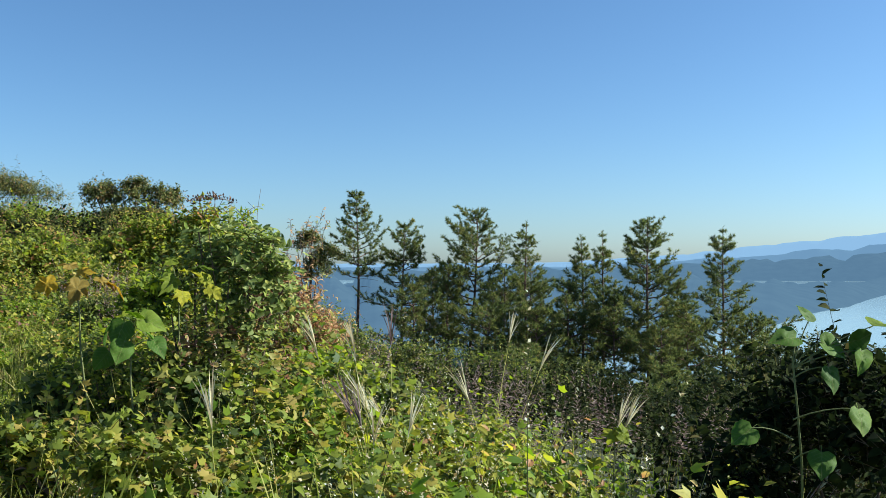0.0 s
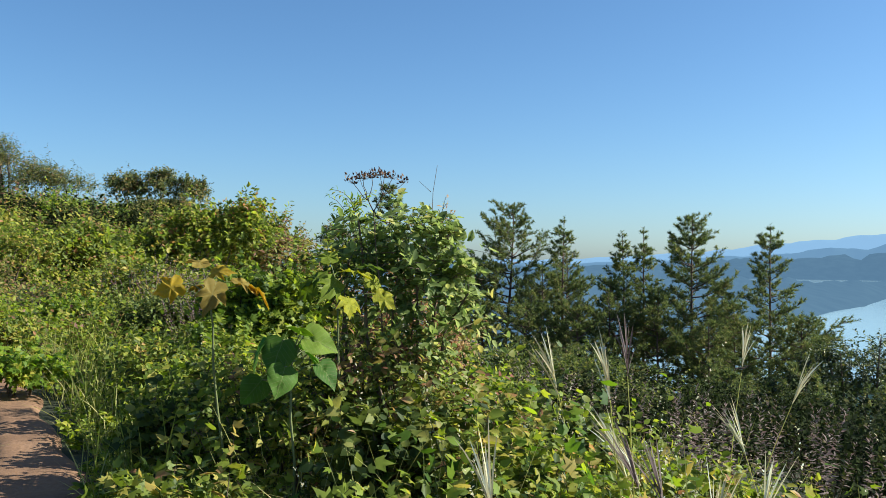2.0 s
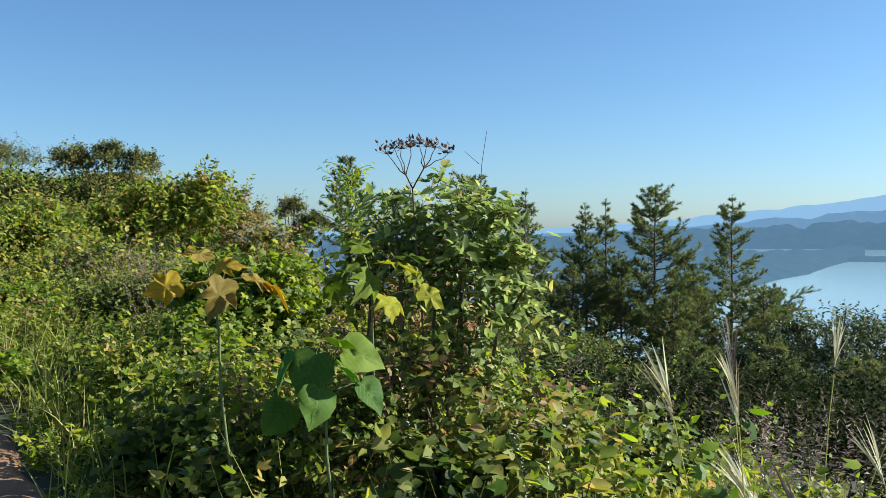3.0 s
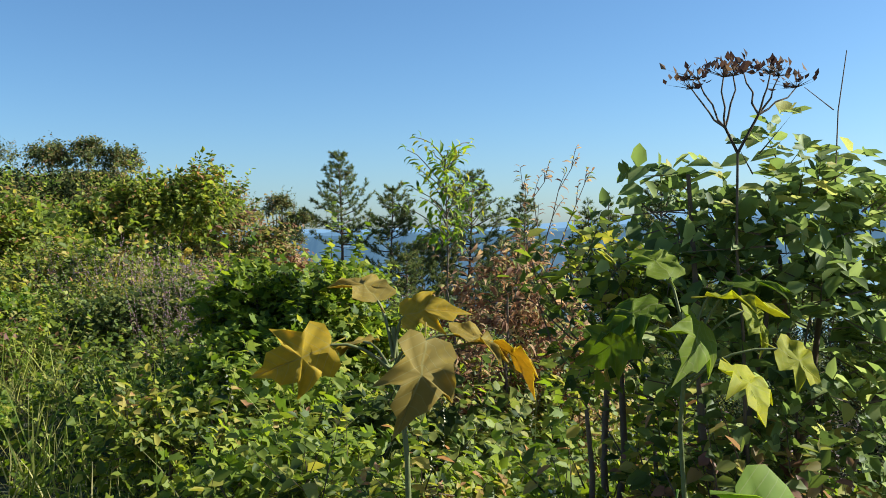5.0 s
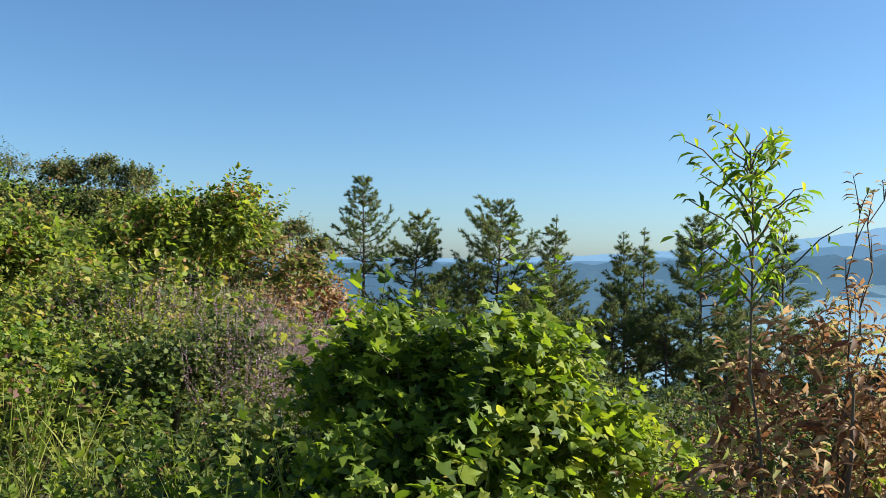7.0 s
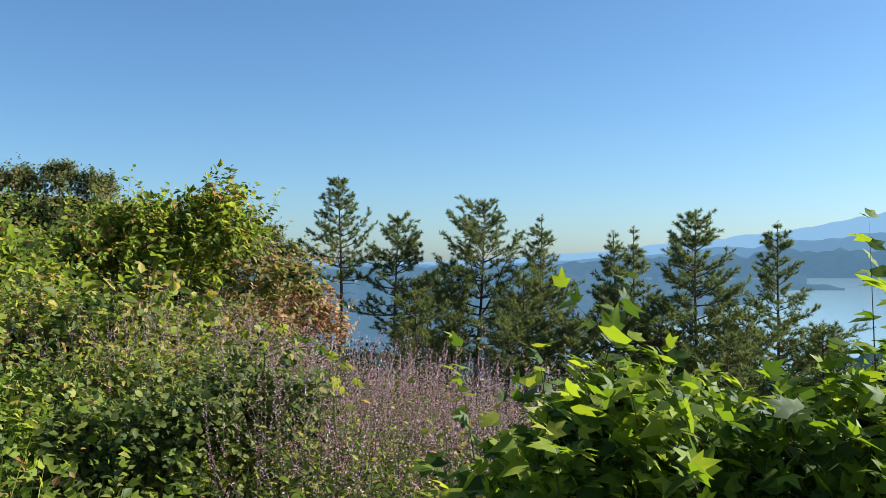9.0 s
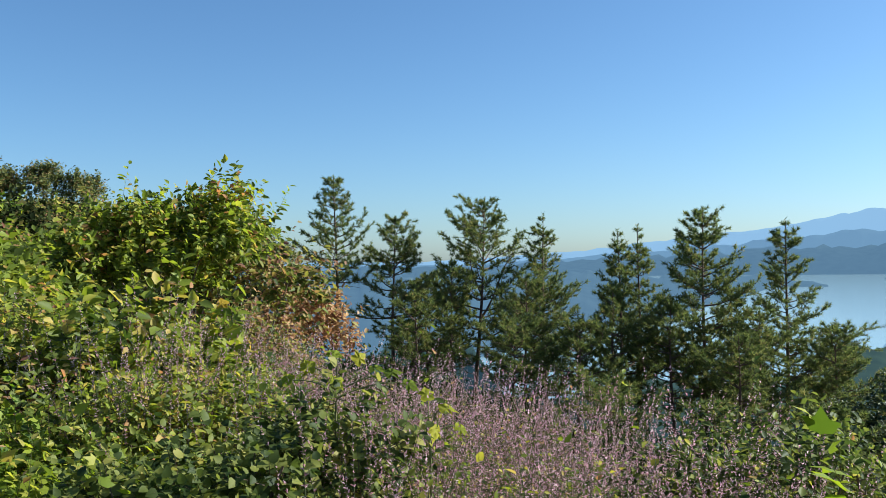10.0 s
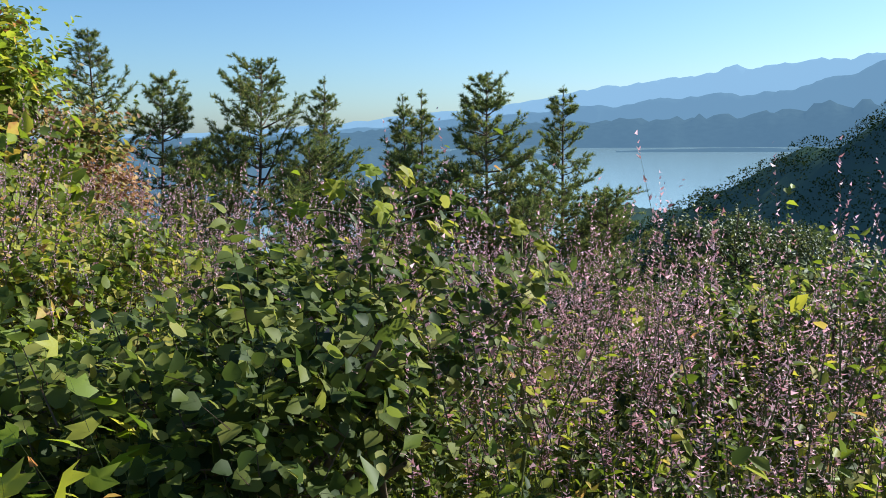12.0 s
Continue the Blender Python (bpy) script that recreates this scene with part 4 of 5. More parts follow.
shrub("dry_shrub", "withered shrub with curled brown leaves", (-1.8, 9.9),
                  [(0, 0, 1.05, 0.5, 0.55), (0.4, 0, 0.85, 0.45, 0.5), (-0.25, -0.1, 0.7, 0.45, 0.5), (0.1, 0.1, 0.4, 0.7, 0.4), (-0.05, 0, 1.5, 0.28, 0.3), (0.3, 0, 1.4, 0.25, 0.3)], 620, 8, 0.095, L_CURL, M_BROWN, length=0.3, droop=0.3)
shrub("leafy_bush", "green leafy shrub grown through the dry one", (-1.55, 9.7), [(0, 0, 0.7, 0.5, 0.45), (-0.4, 0, 0.6, 0.4, 0.4), (0.4, 0.1, 0.5, 0.4, 0.4)], 240, 8, 0.07, L_HAND, M_GREEN, length=0.28)
shrub("leafy_bush", "dark leafy bush of broad toothed leaves by the path", (-5.05, 13.75),
             [(0, 0, 0.6, 0.55, 0.48), (0.35, 0.2, 0.75, 0.4, 0.42), (-0.45, 0.2, 0.5, 0.42, 0.42), (0.1, 0.6, 0.65, 0.5, 0.42)], 850, 8, 0.055, L_BROAD, M_NETTLE, length=0.26, droop=0.25, wild=3)
shrub("leafy_bush", "low leafy bush beside the footpath", (-6.1, 15.6), [(0, 0, 0.45, 0.7, 0.45), (0.5, 0.5, 0.5, 0.6, 0.4)], 420, 8, 0.07, L_OVAL, M_GREEN, length=0.28)
shrub("leafy_bush", "yellowing leafy bush at the edge of the rise", (-6.1, 21.8), [(0, 0, 0.7, 0.8, 0.6), (0.6, 0.2, 0.5, 0.6, 0.45), (-0.6, 0.3, 0.8, 0.6, 0.5)], 420, 7, 0.09, L_OVAL, M_MIXED, length=0.35)
shrub("dark_bush", "tangle of green creeper leaves", (-2.2, 6.6), [(0, 0, 0.45, 0.6, 0.42), (-0.3, 0.5, 0.5, 0.6, 0.4), (0.3, -0.2, 0.4, 0.5, 0.4)], 520, 8, 0.065, L_OVAL, M_GREEN, length=0.25)
shrub("dark_bush", "shaded tangle of dark green leaves", (-3.6, 12.0), [(0, 0, 0.4, 0.7, 0.4), (0.5, 0.3, 0.4, 0.6, 0.4)], 420, 8, 0.065, L_OVAL, M_DARK_SHADED, length=0.25)


def yellow_shoot():
    """The tall light-green shoot that tops the dry shrub."""
    x, y = -2.16, 9.75
    z = gz(x, y)
    e = thing("green_shoot", (x, y, z), "tall light green leafy shoot above the dry shrub", "shrub")
    stem = bend((0.1, 0, 0), (0.02, 0, 2.05 - z), 0, 9, 0.014)
    wood, leaves = [tube(stem, 0.009, 0.003)], []
    for i in range(26):
        f = 0.74 + 0.25 * i / 25
        b = np.array([np.interp(f, np.linspace(0, 1, 9), stem[:, c]) for c in range(3)])
        a = i * 2.4 + rng.normal(0, 0.3)
        l = rng.uniform(0.12, 0.28) * (1.1 - 0.35 * i / 25)
        tip = b + np.array([math.cos(a) * l, math.sin(a) * l, l * rng.uniform(0.5, 1.1)])
        wood.append(tube(bend(b, tip, 0.03, 5, 0.006), 0.004, 0.0018, 4))
        leaves.append(sprigs(np.array([b, b]), np.array([tip - b, tip - b]) + ball(2) * 0.02, np.full(2, float(np.linalg.norm(tip - b))), 6, 0.088, L_CURL, droop=-0.02, start=0.2, spread=0.7)[0])
    part("stem", wood[0], M_STEM, e)
    for w in wood[1:]:
        part("branch", w, M_STEM, e)
    part("foliage", join(leaves), M_BRIGHT, e)
    x2 = -1.7
    t2 = thing("bare_twig", (x2, 9.9, gz(x2, 9.9)), "branching twig with curled dry leaves", "shrub")
    zz = gz(x2, 9.9)
    wood, leaves = [], []
    for tip in ((0.36, 0.05, 1.98 - zz), (0.2, 0.1, 1.9 - zz), (0.05, 0, 1.84 - zz), (0.42, -0.05, 1.88 - zz)):
        line = bend((-0.05, 0, 0.9), tip, 0.06, 9, 0.02)
        wood.append(tube(line, 0.006, 0.002, 4))
        for j in (5, 6, 7, 8, 8):
            w2 = line[j] - line[j - 2] + rng.normal(0, 0.08, 3)
            l = rng.uniform(0.08, 0.16)
            wood.append(tube(bend(line[j], line[j] + unit(w2) * l, 0.01, 4), 0.003, 0.0015, 3))
            leaves.append(sprigs(line[j][None], w2[None], np.array([l]), 7, 0.062, L_CURL, droop=0.0, start=0.2)[0])
    for w in wood:
        part("branch", w, M_STEM, t2)
    part("foliage", join(leaves), M_BROWN, t2)


yellow_shoot()


def umbel_plant():
    """A dry stalk with branching, flat seed umbels."""
    x, y = -1.64, 6.5
    z = gz(x, y)
    e = thing("umbel_plant", (x, y, z), "dry brown umbel seed heads on a thin stalk", "plant")
    top = np.array([-0.02, -0.05, 1.78 - z])
    part("stem", tube(bend((0.1, 0.1, 0.4), top, 0, 7, 0.01), 0.007, 0.003, 5), M_STEM, e)
    for i, (ax, hz) in enumerate(((-0.11, 0.15), (-0.08, 0.18), (-0.05, 0.17), (-0.01, 0.18), (0.03, 0.2), (0.06, 0.18), (0.1, 0.18), (0.16, 0.16))):
        fork = top + np.array([-0.03 if ax < 0 else 0.05, 0, 0.06 if ax < 0 else 0.09])
        c = top + np.array([ax, 0.05 * math.sin(i * 2.1), hz])
        geo = [tube(bend(top, fork, 0, 3), 0.0035, 0.003, 4), tube(bend(fork, c, -0.006, 5, 0.004), 0.0028, 0.0016, 4)]
        m = 20
        at_ = c + np.stack([rng.normal(0, 0.026, m), rng.normal(0, 0.026, m), rng.uniform(0.0, 0.028, m)], 1)
        geo.append(stalks(np.repeat(c[None], m, 0), at_, np.full(m, 0.0012)))
        umbel = part("umbel", join(geo), M_STEM, e)
        tagged(part("seed_tuft", blades(L_SIMPLE, at_, ball(m) * 0.5 + np.array([0, 0, 0.5]), ball(m), rng.uniform(0.014, 0.028, m)), M_SEED, umbel, "dark brown seeds"), "dark brown seeds", kind="stuff")
    t = thing("bare_twig", (-1.42, 6.6, gz(-1.42, 6.6)), "thin bare twig rising above the vine", "shrub")
    zt = gz(-1.42, 6.6)
    part("stem", join([tube(bend((-0.05, 0, 0.9), (0.1, 0, 2.05 - zt), 0.0, 8, 0.008), 0.004, 0.0012, 4), tube(bend((0.066, 0, 1.9 - zt), (0.0, 0.02, 1.96 - zt), 0, 4), 0.0018, 0.001, 3)]), M_STEM, t)


umbel_plant()


def blade_mesh(name, outline, mid, mat, curl, seed=0):
    """One large leaf: a puckered, drooping blade with thickness and a midrib."""
    g = np.random.default_rng(seed)
    m = len(outline)
    mid, out = np.array(mid, float), np.array(outline, float)
    rings = [mid + (out - mid) * f for f in (0.35, 0.7, 1.0)]
    v = np.concatenate([[mid], *rings])
    f = [(0, 1 + i, 1 + (i + 1) % m) for i in range(m)]
    for k in range(2):
        a, c = 1 + k * m, 1 + (k + 1) * m
        for i in range(m):
            j = (i + 1) % m
            f += [(a + i, c + i, c + j), (a + i, c + j, a + j)]
    twist, fold = g.uniform(-0.25, 0.25), g.uniform(0.05, 0.4)
    v[:, 2] += curl * v[:, 1] ** 2 + fold * np.abs(v[:, 0]) - 0.5 * v[:, 0] ** 2 + twist * v[:, 0] * v[:, 1] + 0.03 * np.sin(v[:, 1] * 19 - np.abs(v[:, 0]) * 14) + g.normal(0, 0.012, len(v))
    rib = tube(np.array([(0, -0.25, -0.03), (0, 0, -0.01), (0, 0.5, 0.004 + curl * 0.25), (0, 0.95, curl * 0.9)]), 0.014, 0.004, 3)
    low = v - (0, 0, 0.008)
    return np_mesh(name, *join([(v, np.array(f)), (low, np.array(f)[:, ::-1]), rib]), mat, True)


OUT_BROAD = [(0, 0, 0), (-0.2, -0.07, 0.02), (-0.42, 0.06, 0.05), (-0.5, 0.3, 0.06), (-0.38, 0.6, 0.02), (-0.18, 0.82, 0), (0, 1, -0.05), (0.18, 0.82, 0), (0.38, 0.6, 0.02), (0.5, 0.3, 0.06), (0.42, 0.06, 0.05), (0.2, -0.07, 0.02)]
HALF_LOBED = [(0.1, -0.06, 0.02), (0.3, -0.03, 0.0), (0.41, 0.12, -0.04), (0.35, 0.22, 0.02), (0.32, 0.31, 0.05), (0.42, 0.45, 0.0), (0.52, 0.64, -0.08), (0.38, 0.62, 0.02), (0.27, 0.62, 0.05), (0.24, 0.8, -0.02), (0.1, 0.9, 0.0)]
OUT_LOBED = [(0, 0, 0)] + [(-x * 1.05, y * 0.96, z) for x, y, z in HALF_LOBED] + [(0, 1.1, -0.08)] + [(x, y, z) for x, y, z in reversed(HALF_LOBED)]
ME_KUDZU = [blade_mesh("leaf", OUT_BROAD, (0, 0.4, 0), M_KUDZU, c, i) for i, c in enumerate((-0.2, -0.35, -0.1))]
ME_YELLOW = [blade_mesh("leaf", OUT_LOBED, (0, 0.42, 0), M_YELLOW, c, 10 + i) for i, c in enumerate((-0.3, -0.6, -0.45))]
ME_LIME = [blade_mesh("leaf", OUT_LOBED, (0, 0.42, 0), M_LIME, c, 20 + i) for i, c in enumerate((-0.2, -0.5, -0.35))]


def big_leaf(parent, me, at, way, nrm, size):
    y = Vector(way).normalized()
    x = y.cross(Vector(nrm)).normalized()
    z = x.cross(y)
    ob = new("leaf", me)
    ob.parent = parent
    ob.matrix_local = Matrix.Translation(at) @ Matrix((x, y, z)).transposed().to_4x4() @ Matrix.Scale(size, 4)
    return ob


def broad_vine(name, label, at, leaves, me, stem_h, root=(0, 0)):
    """A plant of few large leaves on stalks; leaves: (dx, dy, z, azimuth, pitch, size), z above sea."""
    x, y = at
    z = gz(x, y) - 0.02
    e = thing(name, (x, y, z), label, "plant")
    geo = [tube(bend((root[0], root[1], 0), (0, 0, stem_h - z), 0.0, 7, 0.012), 0.009, 0.005)]
    for dx, dy, lz, az, pit, size in leaves:
        a, p = radians(az), radians(pit)
        way = Vector((math.sin(a) * math.cos(p), math.cos(a) * math.cos(p), math.sin(p)))
        nrm = Vector((0.45, -0.4, 0.75)) + Vector(rng.normal(0, 0.36, 3))
        pos = Vector((dx, dy, lz - z))
        geo.append(tube(bend((0, 0, min(stem_h - z, lz - z) - 0.06), pos, 0.02, 5), 0.004, 0.0025, 4))
        big_leaf(e, me[rng.integers(0, 3)], pos, way, nrm, size * 0.78)
    part("stem", join(geo), M_STEMGREEN, e)
    return e


broad_vine("broad_leaf_vine", "vine with large smooth green three-part leaves", (-1.98, 5.8), [
    (0.06, -0.02, 1.15, 85, -12, 0.22), (0.05, -0.05, 1.17, 175, 25, 0.17), (-0.04, 0, 1.14, 215, -60, 0.23), (-0.12, 0.02, 1.12, 280, -45, 0.2), (0.05, 0.08, 1.08, 20, -20, 0.2), (-0.02, -0.06, 1.02, 190, -55, 0.2), (-0.14, 0.0, 0.95, 250, -50, 0.19), (0.12, 0.05, 1.02, 110, -40, 0.18)], ME_KUDZU, 1.1)
broad_vine("yellow_leaf_sapling", "sapling with large lobed leaves turning yellow and brown", (-2.47, 6.12), [
    (-0.03, 0.02, 1.47, 320, 40, 0.16), (0.02, 0.0, 1.44, 110, 25, 0.13), (0.06, -0.06, 1.4, 190, -60, 0.2), (-0.12, -0.02, 1.39, 245, -20, 0.18), (0.12, 0.03, 1.4, 80, -5, 0.17), (0.2, 0.06, 1.38, 60, -15, 0.16), (-0.06, 0.1, 1.38, 330, 0, 0.14)], ME_YELLOW, 1.42, (0.12, 0.1))
broad_vine("lobed_leaf_sapling", "sapling with large lobed yellow-green leaves", (-1.83, 6.3), [
    (-0.04, 0, 1.50, 330, 50, 0.16), (0.04, -0.02, 1.46, 110, 0, 0.19), (0.1, 0, 1.48, 80, 15, 0.17), (-0.06, 0.02, 1.44, 260, -10, 0.18), (0.0, -0.06, 1.41, 190, -25, 0.18), (0.14, 0.04, 1.42, 70, -25, 0.17), (-0.12, 0, 1.38, 280, -30, 0.17), (0.06, -0.1, 1.32, 160, -30, 0.17), (0.2, 0, 1.34, 95, -30, 0.16), (-0.04, 0.08, 1.38, 10, -5, 0.15)], ME_LIME, 1.38, (0.05, 0.05))
broad_vine("broad_leaf_vine", "large backlit green vine leaves on a dark bush", (1.72, 4.5), [
    (0.02, 0, 1.14, 250, 5, 0.18), (0.14, 0, 1.12, 100, -20, 0.19), (0.1, 0.05, 1.22, 350, 60, 0.14), (0.28, 0, 1.12, 90, 10, 0.18), (0.34, 0.0, 1.08, 190, -60, 0.16), (0.16, -0.04, 1.0, 160, -60, 0.17), (0.4, 0, 1.2, 60, 15, 0.17), (0.3, -0.05, 0.8, 180, -55, 0.18), (-0.2, 0, 0.7, 250, -30, 0.18), (0.1, -0.1, 0.6, 200, -45, 0.18)], ME_KUDZU, 1.05, (0.1, 0.1))
broad_vine("broad_leaf_vine", "pair of bright backlit vine leaves in low herbs", (1.05, 5.6), [(0, 0, 0.42, 330, 55, 0.15), (0.05, 0, 0.42, 20, 60, 0.16), (-0.08, 0, 0.3, 250, -10, 0.14), (0.1, 0, 0.28, 100, -20, 0.14)], ME_LIME, 0.36)
broad_vine("broad_leaf_vine", "bright green vine leaves on top of the flowering bush", (-4.3, 13.95), [
    (0, 0, 1.12, 350, 50, 0.1), (0.05, 0, 1.08, 90, 10, 0.1), (-0.05, -0.03, 1.06, 250, 5, 0.09), (0.02, -0.05, 1.02, 180, -50, 0.1), (0.12, 0.02, 1.0, 110, -20, 0.09)], ME_LIME, 1.02)
broad_vine("broad_leaf_vine", "bright green vine leaves on top of the flowering bush", (-4.7, 14.1), [
    (0, 0, 1.3, 330, 35, 0.1), (0.08, 0, 1.28, 60, 30, 0.1), (-0.1, 0, 1.26, 270, 5, 0.1), (0.15, 0.05, 1.24, 100, 5, 0.09), (0.0, -0.06, 1.22, 190, -30, 0.1), (0.22, 0, 1.22, 80, 20, 0.1), (-0.2, 0.04, 1.2, 300, 10, 0.09), (0.3, 0.02, 1.18, 120, -10, 0.1)], ME_LIME, 1.2)
broad_vine("broad_leaf_vine", "yellowed lobed leaves hanging on the thicket edge", (-6.1, 21.6), [(0, -0.3, 1.3, 200, -30, 0.22), (0.15, -0.3, 0.95, 170, -60, 0.22), (0.25, -0.3, 0.85, 120, -40, 0.2), (-0.1, -0.3, 1.15, 230, -40, 0.2)], ME_YELLOW, 1.2)

# ---- silver grass ----
for i, (sx, sy, top, lx, ly, np_) in enumerate([(-0.27, 5.9, 1.58, 0.0, 0.0, 1), (-0.5, 5.6, 1.3, -0.12, 0.0, 2), (-0.15, 5.5, 0.95, -0.35, 0.0, 3), (-0.45, 4.6, 0.95, 0.15, 0.05, 2), (-0.25, 4.8, 1.0, -0.2, 0.1, 2),
                                               (0.3, 6.8, 1.35, 0.12, 0.0, 2), (0.9, 6.2, 0.75, 0.3, 0.0, 2), (-1.0, 4.3, 1.15, -0.1, 0.1, 1), (1.35, 4.6, 0.55, 0.6, -0.1, 2), (1.6, 4.3, 0.5, 0.5, 0.0, 2), (1.6, 5.2, 0.8, 0.7, -0.1, 1), (0.45, 5.9, 1.1, -0.25, 0.1, 1)]):
    silver_grass((sx, sy), top - gz(sx, sy), (lx, ly), np_, 60 + i, M_PLUME if i % 4 else M_PLUME_DARK)

# ---- undergrowth ----
def scatter(n, x0, x1, y0, y1, keep):
    x, y = rng.uniform(x0, x1, n), rng.uniform(y0, y1, n)
    s = PX * x + PY * y
    d = -PY * x + PX * y
    dc = d - path_off(s)
    m = keep(x, y, s, d, dc) & (np.abs(dc - 0.42) > 0.33 + 0.07 * np.sin(s * 3.1))
    return np.stack([x[m], y[m], ground_z(x[m], y[m]) - 0.02], 1)


def clumpy(p, f, ph):
    return 0.5 + 0.5 * np.sin(p[:, 0] * f + ph + 1.5 * np.sin(p[:, 1] * f * 0.7 + ph)) * np.cos(p[:, 1] * f * 1.1 - ph)


def undergrowth(name, label, p, height, k, leaf, tmpl, mat, stem=True, droop=0.12, category="undergrowth", up=0.9, spread=0.9):
    s_ = PX * p[:, 0] + PY * p[:, 1]
    d_ = -PY * p[:, 0] + PX * p[:, 1] - path_off(s_)
    h = height * rng.uniform(0.55, 1.2, len(p)) * np.where(s_ < 14, 0.32 + 0.88 * smooth(0.4, 1.7, np.abs(d_ - 0.3)), 1)
    h = h * (0.5 + 0.8 * clumpy(p, 2.9, 0.7 + height)) * (0.8 + 0.35 * clumpy(p, 1.2, 3.1))
    lg, sg = sprigs(p, lean_up(len(p)), h, k, leaf, tmpl, droop=droop, start=0.25, up=up, spread=spread)
    ob = new(name, np_mesh(name, *lg, mat))
    tagged(ob, label, category, kind="stuff")
    if stem:
        st = new(name + "_stems", np_mesh(name + "_stems", *sg, M_STEMGREEN))
        tagged(st, "thin stems of the " + label, category, kind="stuff")


near_right = lambda x, y, s, d, dc: (d < 0.1) & (d > -4.3 - 0.5 * np.sin(s)) & (s < 17)
p = scatter(10500, -7, 4, 1.6, 18, near_right)
q = clumpy(p, 1.3, 0.4)
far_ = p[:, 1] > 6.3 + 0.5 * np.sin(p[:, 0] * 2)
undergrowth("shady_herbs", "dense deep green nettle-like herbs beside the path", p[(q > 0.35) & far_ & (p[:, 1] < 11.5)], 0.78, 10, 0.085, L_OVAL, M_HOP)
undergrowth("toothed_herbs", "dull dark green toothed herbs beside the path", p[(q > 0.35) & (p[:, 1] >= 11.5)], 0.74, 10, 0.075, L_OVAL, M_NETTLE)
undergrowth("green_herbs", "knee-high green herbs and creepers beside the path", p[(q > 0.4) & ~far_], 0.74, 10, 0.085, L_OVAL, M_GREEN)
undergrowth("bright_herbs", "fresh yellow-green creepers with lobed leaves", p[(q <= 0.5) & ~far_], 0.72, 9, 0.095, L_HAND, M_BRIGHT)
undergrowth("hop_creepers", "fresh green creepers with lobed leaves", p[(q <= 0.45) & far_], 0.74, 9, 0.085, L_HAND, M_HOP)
p = scatter(4000, -5, 4, 1.8, 9, near_right)
q = clumpy(p, 1.7, 2.0)
undergrowth("seeding_weeds", "fine seeding weeds with tiny yellowish leaves", p[q > 0.5], 0.76, 34, 0.024, L_SIMPLE, M_GRASS)
p = scatter(3600, -6, 5, 1.8, 18, near_right)
undergrowth("withered_herbs", "withered brown and yellow leaves among the herbs", p[(p[:, 1] < 6.3) | (np.arange(len(p)) % 3 == 0)], 0.62, 5, 0.065, L_NARROW, M_BROWN)

rise = lambda x, y, s, d, dc: (dc > 0.5) | ((x < -5.2) & (s > 13.5))
p = scatter(13000, -15, -2, 5, 26, lambda x, y, s, d, dc: rise(x, y, s, d, dc) & (dc < 7))
q = clumpy(p, 0.9, 1.1)
q2 = clumpy(p, 0.7, 2.6)
undergrowth("hill_herbs", "dense yellow-green herbs covering the rise", p[(q > 0.3) & (q2 > 0.4)], 0.75, 7, 0.125, L_SIMPLE, M_OLIVE)
undergrowth("hill_brown_herbs", "withering brown and yellow herbs on the rise", p[(q > 0.3) & (q2 <= 0.4)], 0.75, 8, 0.1, L_SIMPLE, M_MIXED)
undergrowth("hill_weeds", "fine yellowish seeding weeds on the rise", p[(q2 > 0.55)][::6], 0.95, 24, 0.04, L_SIMPLE, M_GRASS)
undergrowth("hill_bright_herbs", "yellow-green creepers on the rise", p[q <= 0.38], 0.65, 8, 0.11, L_SIMPLE, M_BRIGHT)
p = scatter(8000, -34, -5.2, 20, 62, lambda x, y, s, d, dc: x < -5.2)
q = clumpy(p, 0.5, 0.2)
undergrowth("hill_scrub", "mixed green and brown scrub on the rise", p[q > 0.45], 0.7, 7, 0.15, L_SIMPLE, M_MIXED)
undergrowth("hill_green_scrub", "green scrub on the rise", p[q <= 0.55], 0.7, 7, 0.15, L_SIMPLE, M_GREEN)

g_ = np.random.default_rng(5)
KINDS = [(M_GREEN, "low rounded green bush on the rise"), (M_MIXED, "low autumn-coloured bush on the rise"), (M_BRIGHT, "low yellow-green bush hung with creepers"), (M_GREEN, "low rounded green bush on the rise"), (M_DARK_SHADED, "low dark green bush on the rise")]
for i in range(64):
    by = g_.uniform(9, 40)
    bx = -5.9 - (by - 6) * g_.uniform(0.02, 0.55)
    s_, d_ = PX * bx + PY * by, -PY * bx + PX * by
    if abs(d_ - path_off(s_)) < 1.5 and s_ < 18 or (d_ < 0.8 and s_ < 14.5):
        continue
    br = g_.uniform(0.4, 0.8) * (1 + 0.02 * (by - 9))
    a = g_.uniform(0, 6.28)
    mat, label = KINDS[g_.integers(0, 5)]
    shrub("rise_bush", label, (bx, by), [(0, 0, br * 0.55, br, br * 0.6), (math.cos(a) * br * 0.8, math.sin(a) * br * 0.8, br * 0.5, br * 0.7, br * 0.55), (-math.cos(a) * br * 0.7, math.sin(a) * br * 0.5, br * 0.75, br * 0.5, br * 0.5)],
          int(210 * br * br + 40), 7, 0.11, L_SIMPLE, mat, group="bushes on the rise", length=0.36, stems=4)

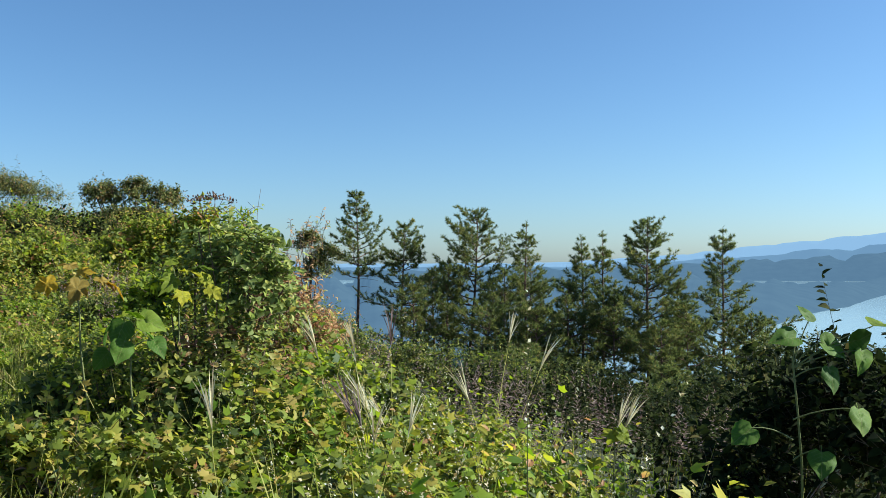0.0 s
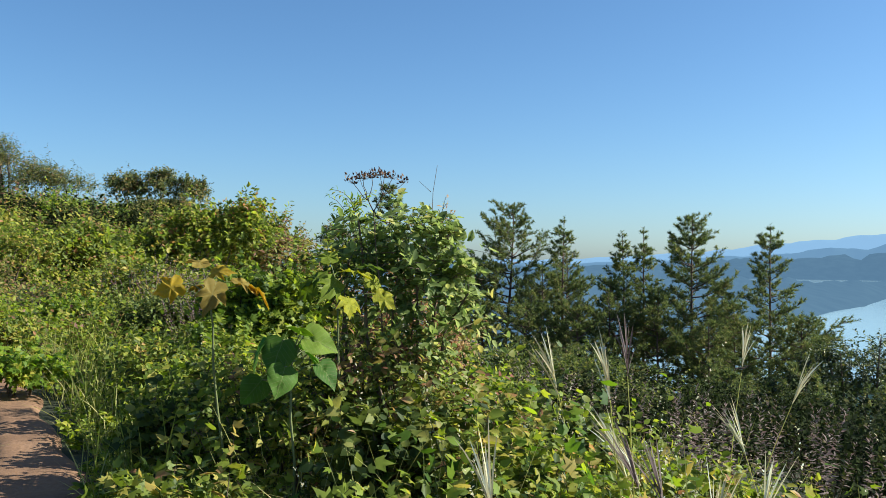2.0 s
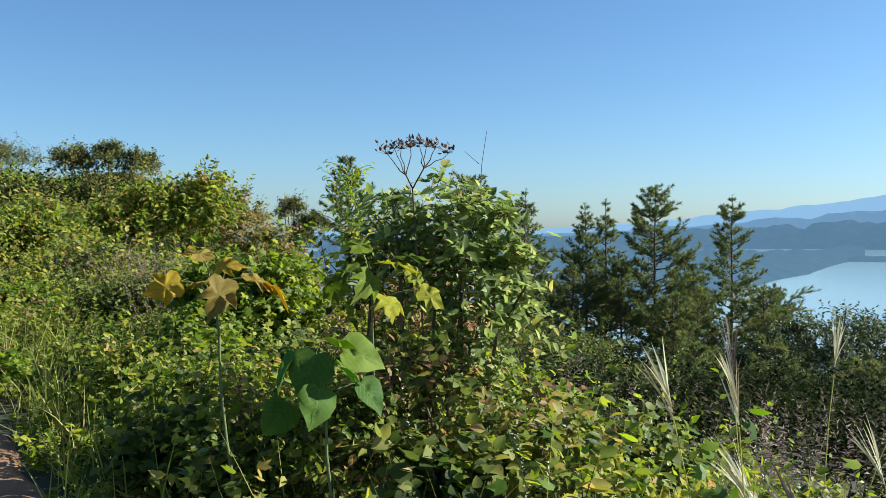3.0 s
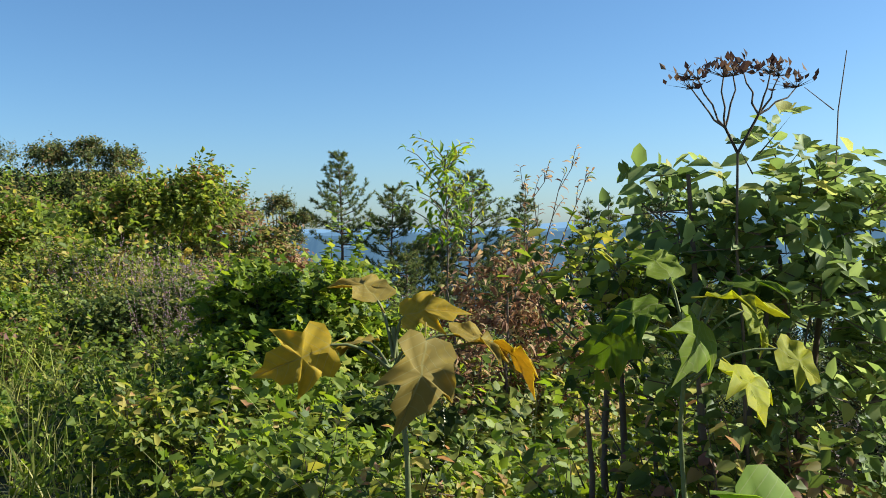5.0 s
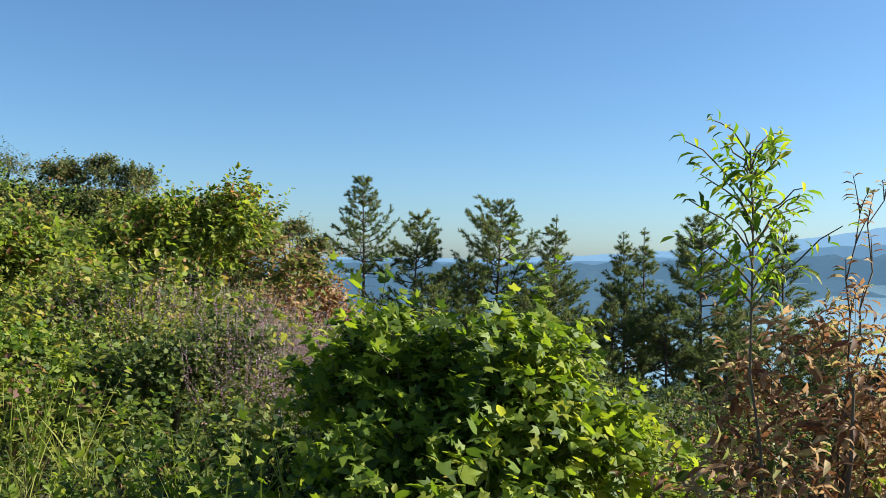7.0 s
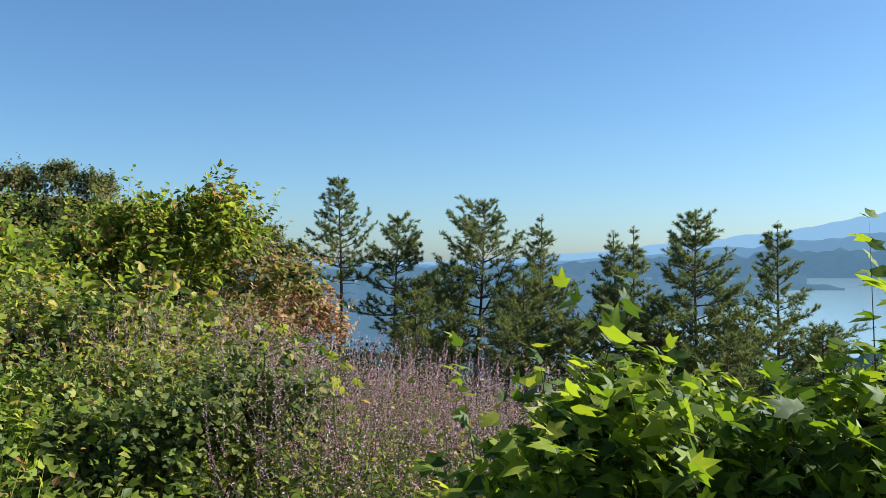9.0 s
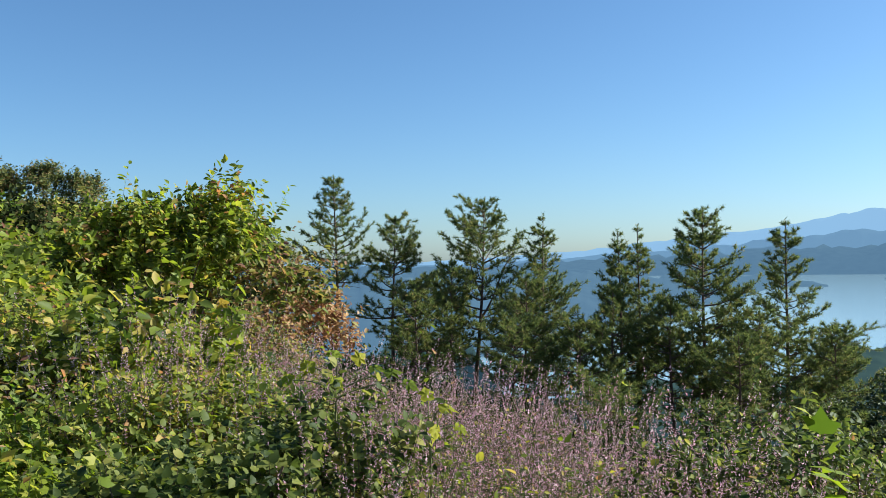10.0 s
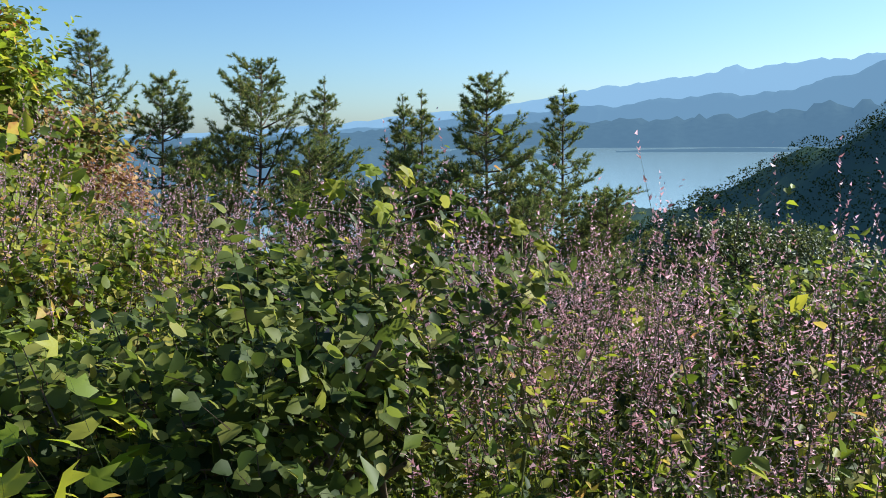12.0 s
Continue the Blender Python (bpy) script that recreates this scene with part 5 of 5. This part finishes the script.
slope = lambda x, y, s, d, dc: (d < -5)
p = scatter(4200, -7, 24, 8, 48, slope)
# Scrub darkened by leaf colour, as if under the pines' shade.
undergrowth("slope_scrub", "dark scrub on the falling slope, shade in its colour", p, 0.85, 7, 0.12, L_SIMPLE, M_DARK_SHADED)
p = scatter(4500, -14, 26, 42, 80, lambda x, y, s, d, dc: x > -14)
undergrowth("crest_scrub", "mixed scrub on the brow beyond the pines", p, 1.1, 8, 0.2, L_SIMPLE, M_OAK)
p = scatter(2600, -8, -1.5, 22, 44, lambda x, y, s, d, dc: (x > -6) & (x < -3 + 0.6 * np.sin(y)))
undergrowth("brow_scrub", "olive scrub between thicket and pines", p, 0.8, 8, 0.14, L_SIMPLE, M_OAK)

p = scatter(1100, -3, 12, 12, 40, slope)
undergrowth("slope_brown_scrub", "bare brown and mauve scrub on the falling slope", p, 1.0, 9, 0.09, L_NARROW, M_PLUME_DARK)

# purple flower spikes, with their leaves below
def flower_field(name, p, height, leaf_mat_, mat=None):
    n = len(p)
    height = height * np.where(p[:, 0] < -2.5, 1.22, 1.0)
    h = height * rng.uniform(0.6, 1.15, n)
    w = lean_up(n, 0.22)
    undergrowth(name + "_leaves", "toothed green leaves under the purple flower spikes", p, height * 0.9, 8, 0.06, L_OVAL, leaf_mat_)
    base = p + unit(w) * (h * 0.6)[:, None]
    fl, st = sprigs(base, w + rng.normal(0, 0.2, (n, 3)), h * 0.5, 68, 0.0165, L_TINY, spread=0.6, droop=0.02, start=0.0)
    ob = new(name, np_mesh(name, *fl, mat or M_PURPLE))
    tagged(ob, "faded mauve flower spikes of a mint-like herb", "flowers", kind="stuff")
    so = new(name + "_stalks", np_mesh(name + "_stalks", *join([st, stalks(p, base, np.full(n, 0.0018))]), M_STEMGREEN))
    tagged(so, "thin brown stalks of the flower spikes", "flowers", kind="stuff")


p = scatter(6000, -6.0, 3.5, 12.6, 19.5, lambda x, y, s, d, dc: (d < -0.75) & (d > -5.6 + 0.5 * np.sin(2 * s)) & (s > 13.2) & ((x > -4.7) | (y > 15.0)))
flower_field("purple_flowers", p, 1.0, M_GREEN)
p = scatter(1500, -9, -5.0, 14.6, 25, lambda x, y, s, d, dc: rise(x, y, s, d, dc) & (x > -7.5))
flower_field("grey_flowers", p[clumpy(p, 1.1, 0.7) > 0.6], 0.75, M_DARK_SHADED, M_GREYFLOWER)

p = scatter(3000, -16, 16, -14, 9, lambda x, y, s, d, dc: (dc > 0.6) | (d < -0.5))
undergrowth("rough_herbs", "rough low herbs round the start of the path", p[(p[:, 1] < 2) | (p[:, 0] < -5) | (p[:, 0] > 4)], 0.45, 6, 0.1, L_SIMPLE, M_GREEN)

# grasses
def grass(name, label, p, height, width, mat, arch=0.35, lean=0.3):
    n = len(p)
    g = blade_strip(p, lean_up(n, lean), height * rng.uniform(0.5, 1.2, n), width * rng.uniform(0.6, 1.2, n), rng.uniform(0, 2 * arch, n))
    tagged(new(name, np_mesh(name, *g, mat)), label, "grass", kind="stuff")


p = scatter(9000, -6, 3, 1.8, 15, lambda x, y, s, d, dc: (d < 0) & (d > -5))
grass("wild_grass", "long green and yellow grass blades among the herbs", p[clumpy(p, 1.1, 3.0) > 0.45], 0.8, 0.005, M_GRASS)
p = scatter(9000, -8, 0, 2, 18, lambda x, y, s, d, dc: (np.abs(dc - 0.3) < 1.2))
grass("dry_grass", "dry straw-coloured grass along the footpath", p, 0.5, 0.004, M_DRYGRASS)
p = scatter(2600, -4, 3, 1.8, 10, lambda x, y, s, d, dc: (d < -0.6) & (d > -3.8))
p = p[clumpy(p, 1.6, 0.9) > 0.5]
grass("straw_stems", "thin bleached grass stems standing above the herbs", p, 1.0, 0.0028, M_DRYGRASS, 0.3, 0.35)
p = scatter(900, -4, 3, 1.8, 9, lambda x, y, s, d, dc: (d < -0.5) & (d > -3.6))
undergrowth("seed_heads", "feathery straw-coloured seed heads", p, 0.95, 40, 0.02, L_SIMPLE, M_PLUME, spread=0.6)
p = scatter(1400, -1, 6, 5.5, 15, lambda x, y, s, d, dc: (d < -2.6) & (d > -6.5))
p = np.concatenate([p[clumpy(p, 2.3, 1.4) > 0.93], scatter(42, 0.1, 1.7, 6.7, 8.5, lambda x, y, s, d, dc: d < -2.5)])
n_ = len(p)
w_ = lean_up(n_, 0.15)
pl, ps_ = sprigs(p + unit(w_) * 0.65, w_, rng.uniform(0.3, 0.6, n_), 34, 0.05, L_NARROW, spread=0.5, start=0.0, droop=0.05)
tagged(new("mauve_grass", np_mesh("mauve_grass", *pl, M_PLUME_DARK)), "mauve feathery grass heads on the slope", "grass", kind="stuff")
tagged(new("mauve_grass_stalks", np_mesh("mauve_grass_stalks", *stalks(p, p + unit(w_) * 0.75, np.full(n_, 0.003)), M_DRYGRASS)), "dry stalks of the mauve grass", "grass", kind="stuff")
